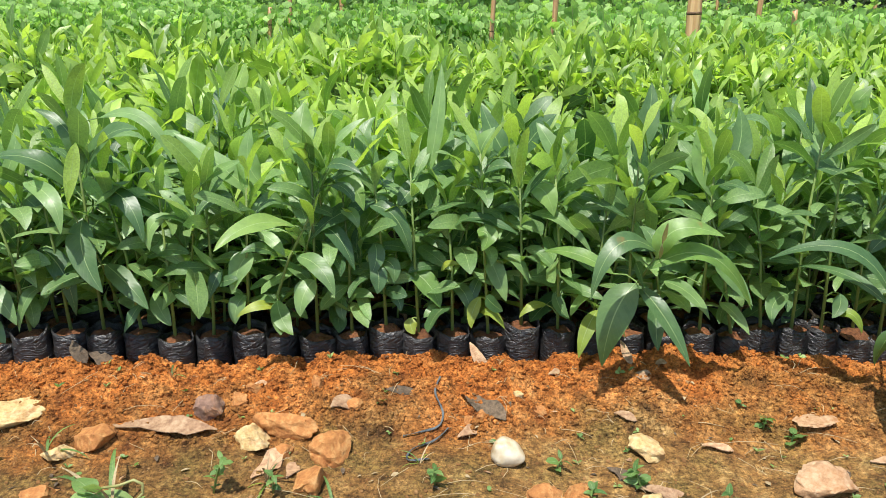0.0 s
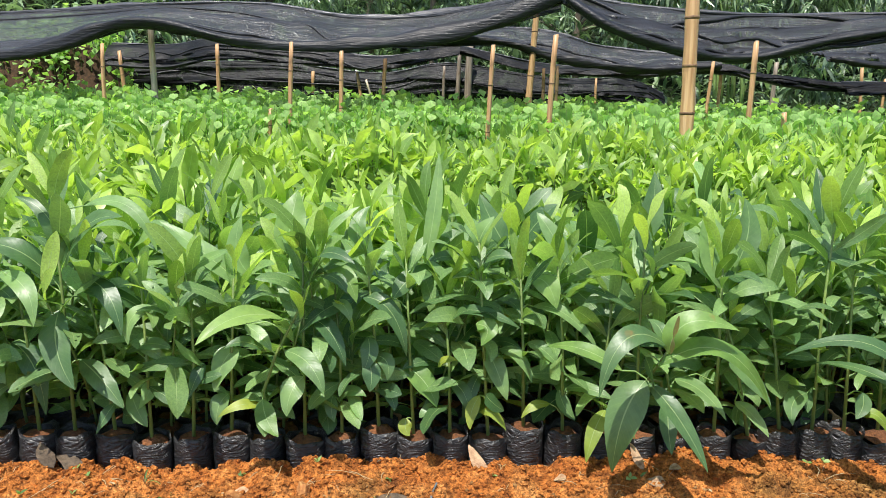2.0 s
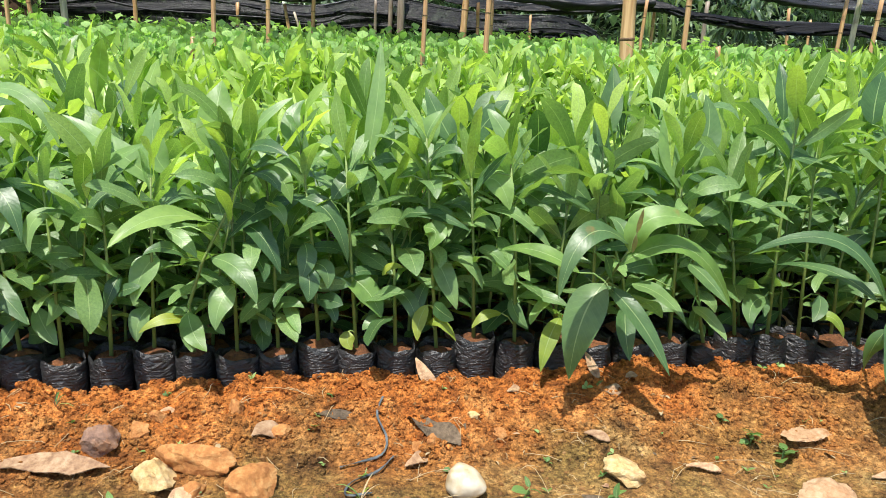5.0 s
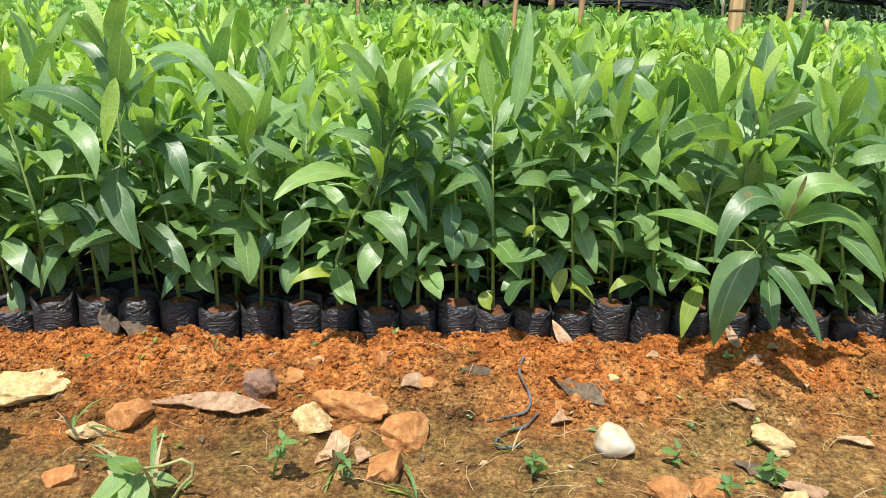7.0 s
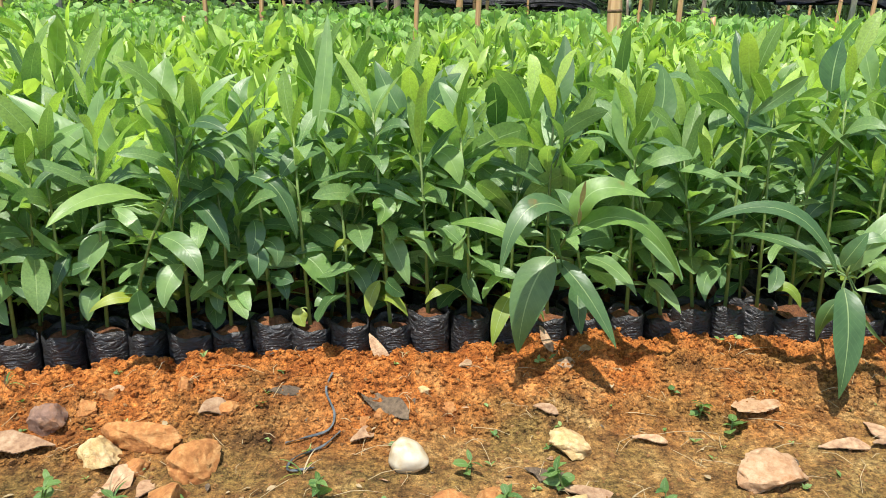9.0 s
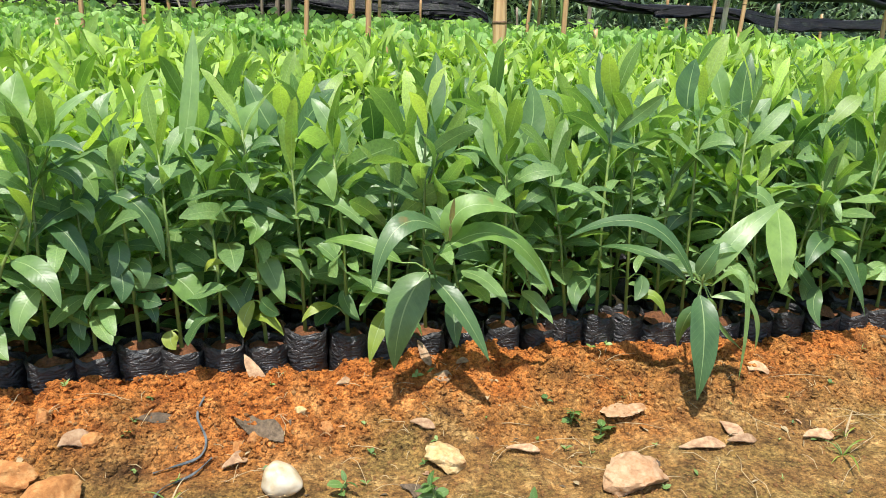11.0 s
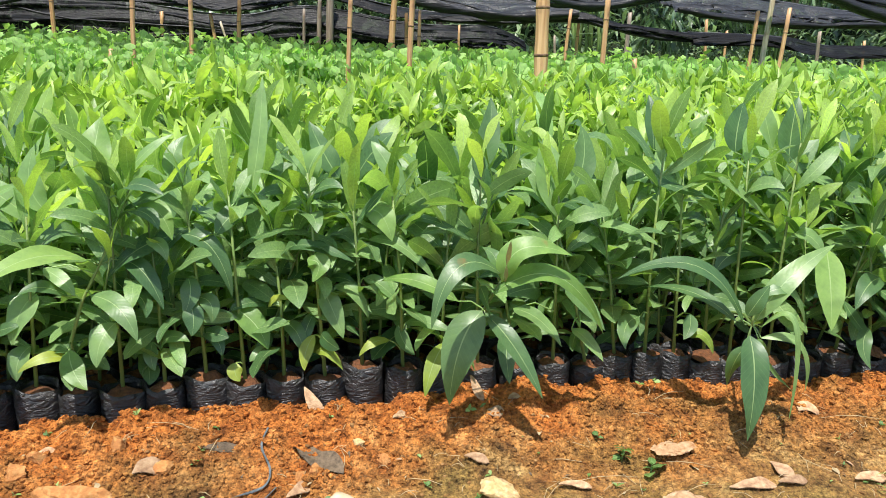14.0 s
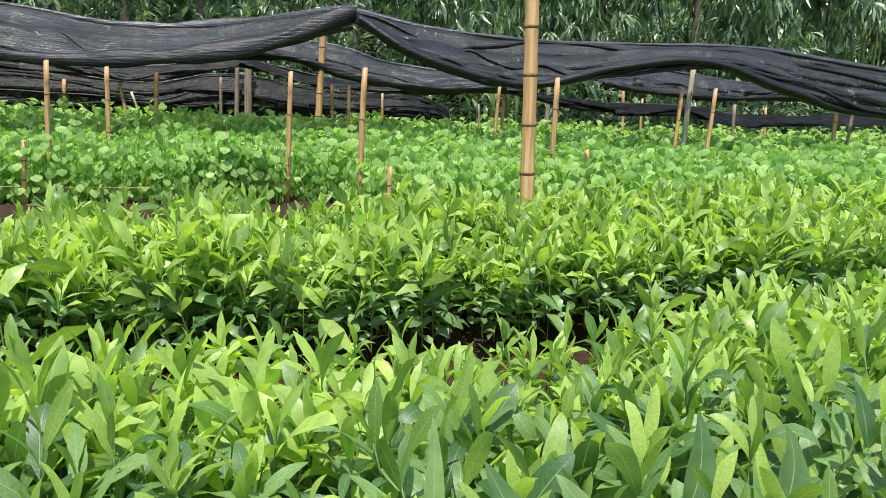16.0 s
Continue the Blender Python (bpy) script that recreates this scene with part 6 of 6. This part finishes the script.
BROAD_LEAF = mesh_np("broad_leaf", *leaf_arrays(1, 0.62, 12, 40, 0.15, "ovate", 9, 0.1, 0.1)[:2], [PALE_WEED], leaf_arrays(1, 0.62, 12, 40, 0.15, "ovate", 9, 0.1, 0.1)[2])


def weed(x, y, height, leaf, n, seed, label="small green weed growing on the path"):
    r = random.Random(seed)
    ob = thing("weed", (x, y, gz(x, y) - 0.002), label, "weed", "weeds on the path")
    for s in range(1 if n < 9 else 2):
        tip = Vector((r.uniform(-0.4, 0.4) * height, r.uniform(-0.4, 0.4) * height, height))
        path = [tip * t + Vector((0, 0, 0.15 * height * sin(pi * t))) for t in (0, 0.35, 0.7, 1)]
        part("stem", tube_bm(path, (0.0016, 0.0014, 0.0011, 0.0007), 5), STEM, ob)
        a = r.uniform(0, 6.28)
        for i in range(n if n < 9 else n // 2):
            t = (i + 1) / (n if n < 9 else n // 2)
            q = min(int(t * 3), 2)
            a += 2.4
            ob2 = new("leaf", WEED_LEAF[r.randrange(3)])
            ob2.parent = ob
            ob2.matrix_basis = Matrix.Translation(path[q].lerp(path[q + 1], t * 3 - q)) @ Matrix.Rotation(a, 4, "Z") @ Matrix.Rotation(-radians(r.uniform(-10, 45)), 4, "Y") @ Matrix.Rotation(r.gauss(0, 0.4), 4, "X") @ Matrix.Scale(leaf * r.uniform(0.45, 1.05), 4)
    return ob


for i, (x, y, h, lf, n) in enumerate(((-0.334, 1.399, 0.065, 0.026, 12), (0.008, 1.431, 0.030, 0.028, 7), (0.200, 1.482, 0.022, 0.026, 5), (0.331, 1.450, 0.035, 0.026, 12), (0.615, 1.596, 0.018, 0.030, 6),
                                      (0.574, 1.622, 0.022, 0.020, 12), (0.550, 1.662, 0.012, 0.014, 5), (-0.240, 1.400, 0.045, 0.020, 7), (-0.101, 1.617, 0.008, 0.012, 4), (-0.340, 1.695, 0.008, 0.012, 4),
                                      (0.245, 1.400, 0.03, 0.024, 8), (-0.44, 1.545, 0.008, 0.010, 4), (0.45, 1.395, 0.03, 0.022, 6), (-0.55, 1.40, 0.02, 0.018, 6), (-0.08, 1.70, 0.006, 0.010, 3), (0.36, 1.735, 0.008, 0.012, 4))):
    weed(x, y, h, lf, n, 900 + i)
weed(-0.735, 1.440, 0.12, 0.034, 7, 940, "thin upright weed beside a pale stone")
broad = thing("weed", (-0.495, 1.325, gz(-0.495, 1.325)), "broad-leaved weed with large pale leaves and a wilted stalk", "weed", "weeds on the path")
part("stem", tube_bm([(0, 0, -0.004), (0.004, 0, 0.02), (0.012, 0, 0.04), (0.022, 0.01, 0.046)], (0.003, 0.0026, 0.0022, 0.002), 6), PALE_STALK, broad)
part("wilted_stalk", tube_bm([(0.022, 0.01, 0.046), (0.047, 0.01, 0.051), (0.072, 0.01, 0.062), (0.084, 0.01, 0.056), (0.083, 0.01, 0.040), (0.069, 0.005, 0.026), (0.055, 0.0, 0.004)], (0.0020, 0.0022, 0.0023, 0.0022, 0.0022, 0.002, 0.0018), 7), PALE_STALK, broad, "pale wilted stalk bent over to the soil")
for at, tip, kind in (((0.016, 0, 0.044), (0.018, -0.03, 0.082), 0), ((0.012, 0, 0.040), (-0.045, -0.03, 0.005), 0), ((0.012, 0, 0.042), (-0.012, -0.05, 0.008), 1), ((0.014, 0, 0.042), (0.035, -0.045, 0.014), 0), ((0.014, 0, 0.042), (-0.03, 0.03, 0.05), 2), ((0.012, 0, 0.03), (0.06, 0.03, 0.02), 0)):
    d = Vector(tip) - Vector(at)
    leaf = new("leaf", BROAD_LEAF)
    leaf.parent = broad
    leaf.matrix_basis = Matrix.Translation(at) @ Matrix.Rotation(math.atan2(d.y, d.x), 4, "Z") @ Matrix.Rotation(-math.atan2(d.z, math.hypot(d.x, d.y)), 4, "Y") @ Matrix.Scale(d.length, 4)


def tuft(x, y, n, size, seed, label):
    r = random.Random(seed)
    ob = thing("grass_tuft", (x, y, gz(x, y) - 0.002), label, "grass", "grass tufts on the path")
    for i in range(n):
        b = new("blade", BLADE[r.randrange(3)])
        b.parent = ob
        b.matrix_basis = Matrix.Rotation(r.uniform(0, 6.28), 4, "Z") @ Matrix.Rotation(radians(r.uniform(-20, 20)), 4, "Y") @ Matrix.Scale(size * r.uniform(0.5, 1.2), 4)
    return ob


for i, (x, y, n, size) in enumerate(((-0.255, 1.420, 9, 0.075), (-0.46, 1.330, 7, 0.13), (-0.02, 1.480, 7, 0.05), (0.40, 1.410, 5, 0.08), (-0.64, 1.47, 5, 0.09), (-0.14, 1.37, 5, 0.08), (0.965, 1.49, 9, 0.06), (1.01, 1.545, 8, 0.055), (-0.50, 1.66, 5, 0.05))):
    tuft(x, y, n, size, 960 + i, "straggling tuft of green and dry grass")


def plastic_strip(points, width, label):
    ob = thing("plastic_strip", points[0], label, "plastic strip", "torn plastic strips")
    p0 = Vector(points[0])
    line = along([tuple(Vector(p) - p0) for p in points], np.linspace(0, 1, 24))
    side = np.stack([-np.gradient(line[:, 1]), np.gradient(line[:, 0]), 0 * line[:, 0]], -1)
    side /= np.linalg.norm(side, axis=1)[:, None] + 1e-9
    side[:, 2] = 0.5 * np.sin(np.arange(24) * 0.7)
    top = np.concatenate([line + side * width / 2, line - side * width / 2])
    v = np.concatenate([top, top - np.array([0, 0, 0.001])])
    i = np.arange(23)
    f = np.stack([i, i + 1, i + 25, i + 24], -1)
    ob2 = new("strip", mesh_np("strip", v, np.concatenate([f, f[:, ::-1] + 48]), [TORN]))
    ob2.parent = ob


TORN = plain("torn grey plastic", ((0.3, (0.045, 0.052, 0.055)), (0.7, (0.12, 0.135, 0.135))), 60, 0.5)
g0 = lambda x, y, up=0.006: (x, y, gz(x, y) + up)
plastic_strip([g0(0.002, 1.672, 0.006), g0(-0.006, 1.645, 0.010), g0(0.010, 1.61, 0.006), g0(0.004, 1.58), g0(-0.03, 1.558), g0(-0.055, 1.552)], 0.0035, "torn grey plastic strip lying on the soil")
plastic_strip([g0(0.022, 1.575), g0(0.0, 1.54), g0(-0.035, 1.515), g0(-0.04, 1.485), g0(-0.005, 1.488)], 0.003, "thin curled black plastic strip")
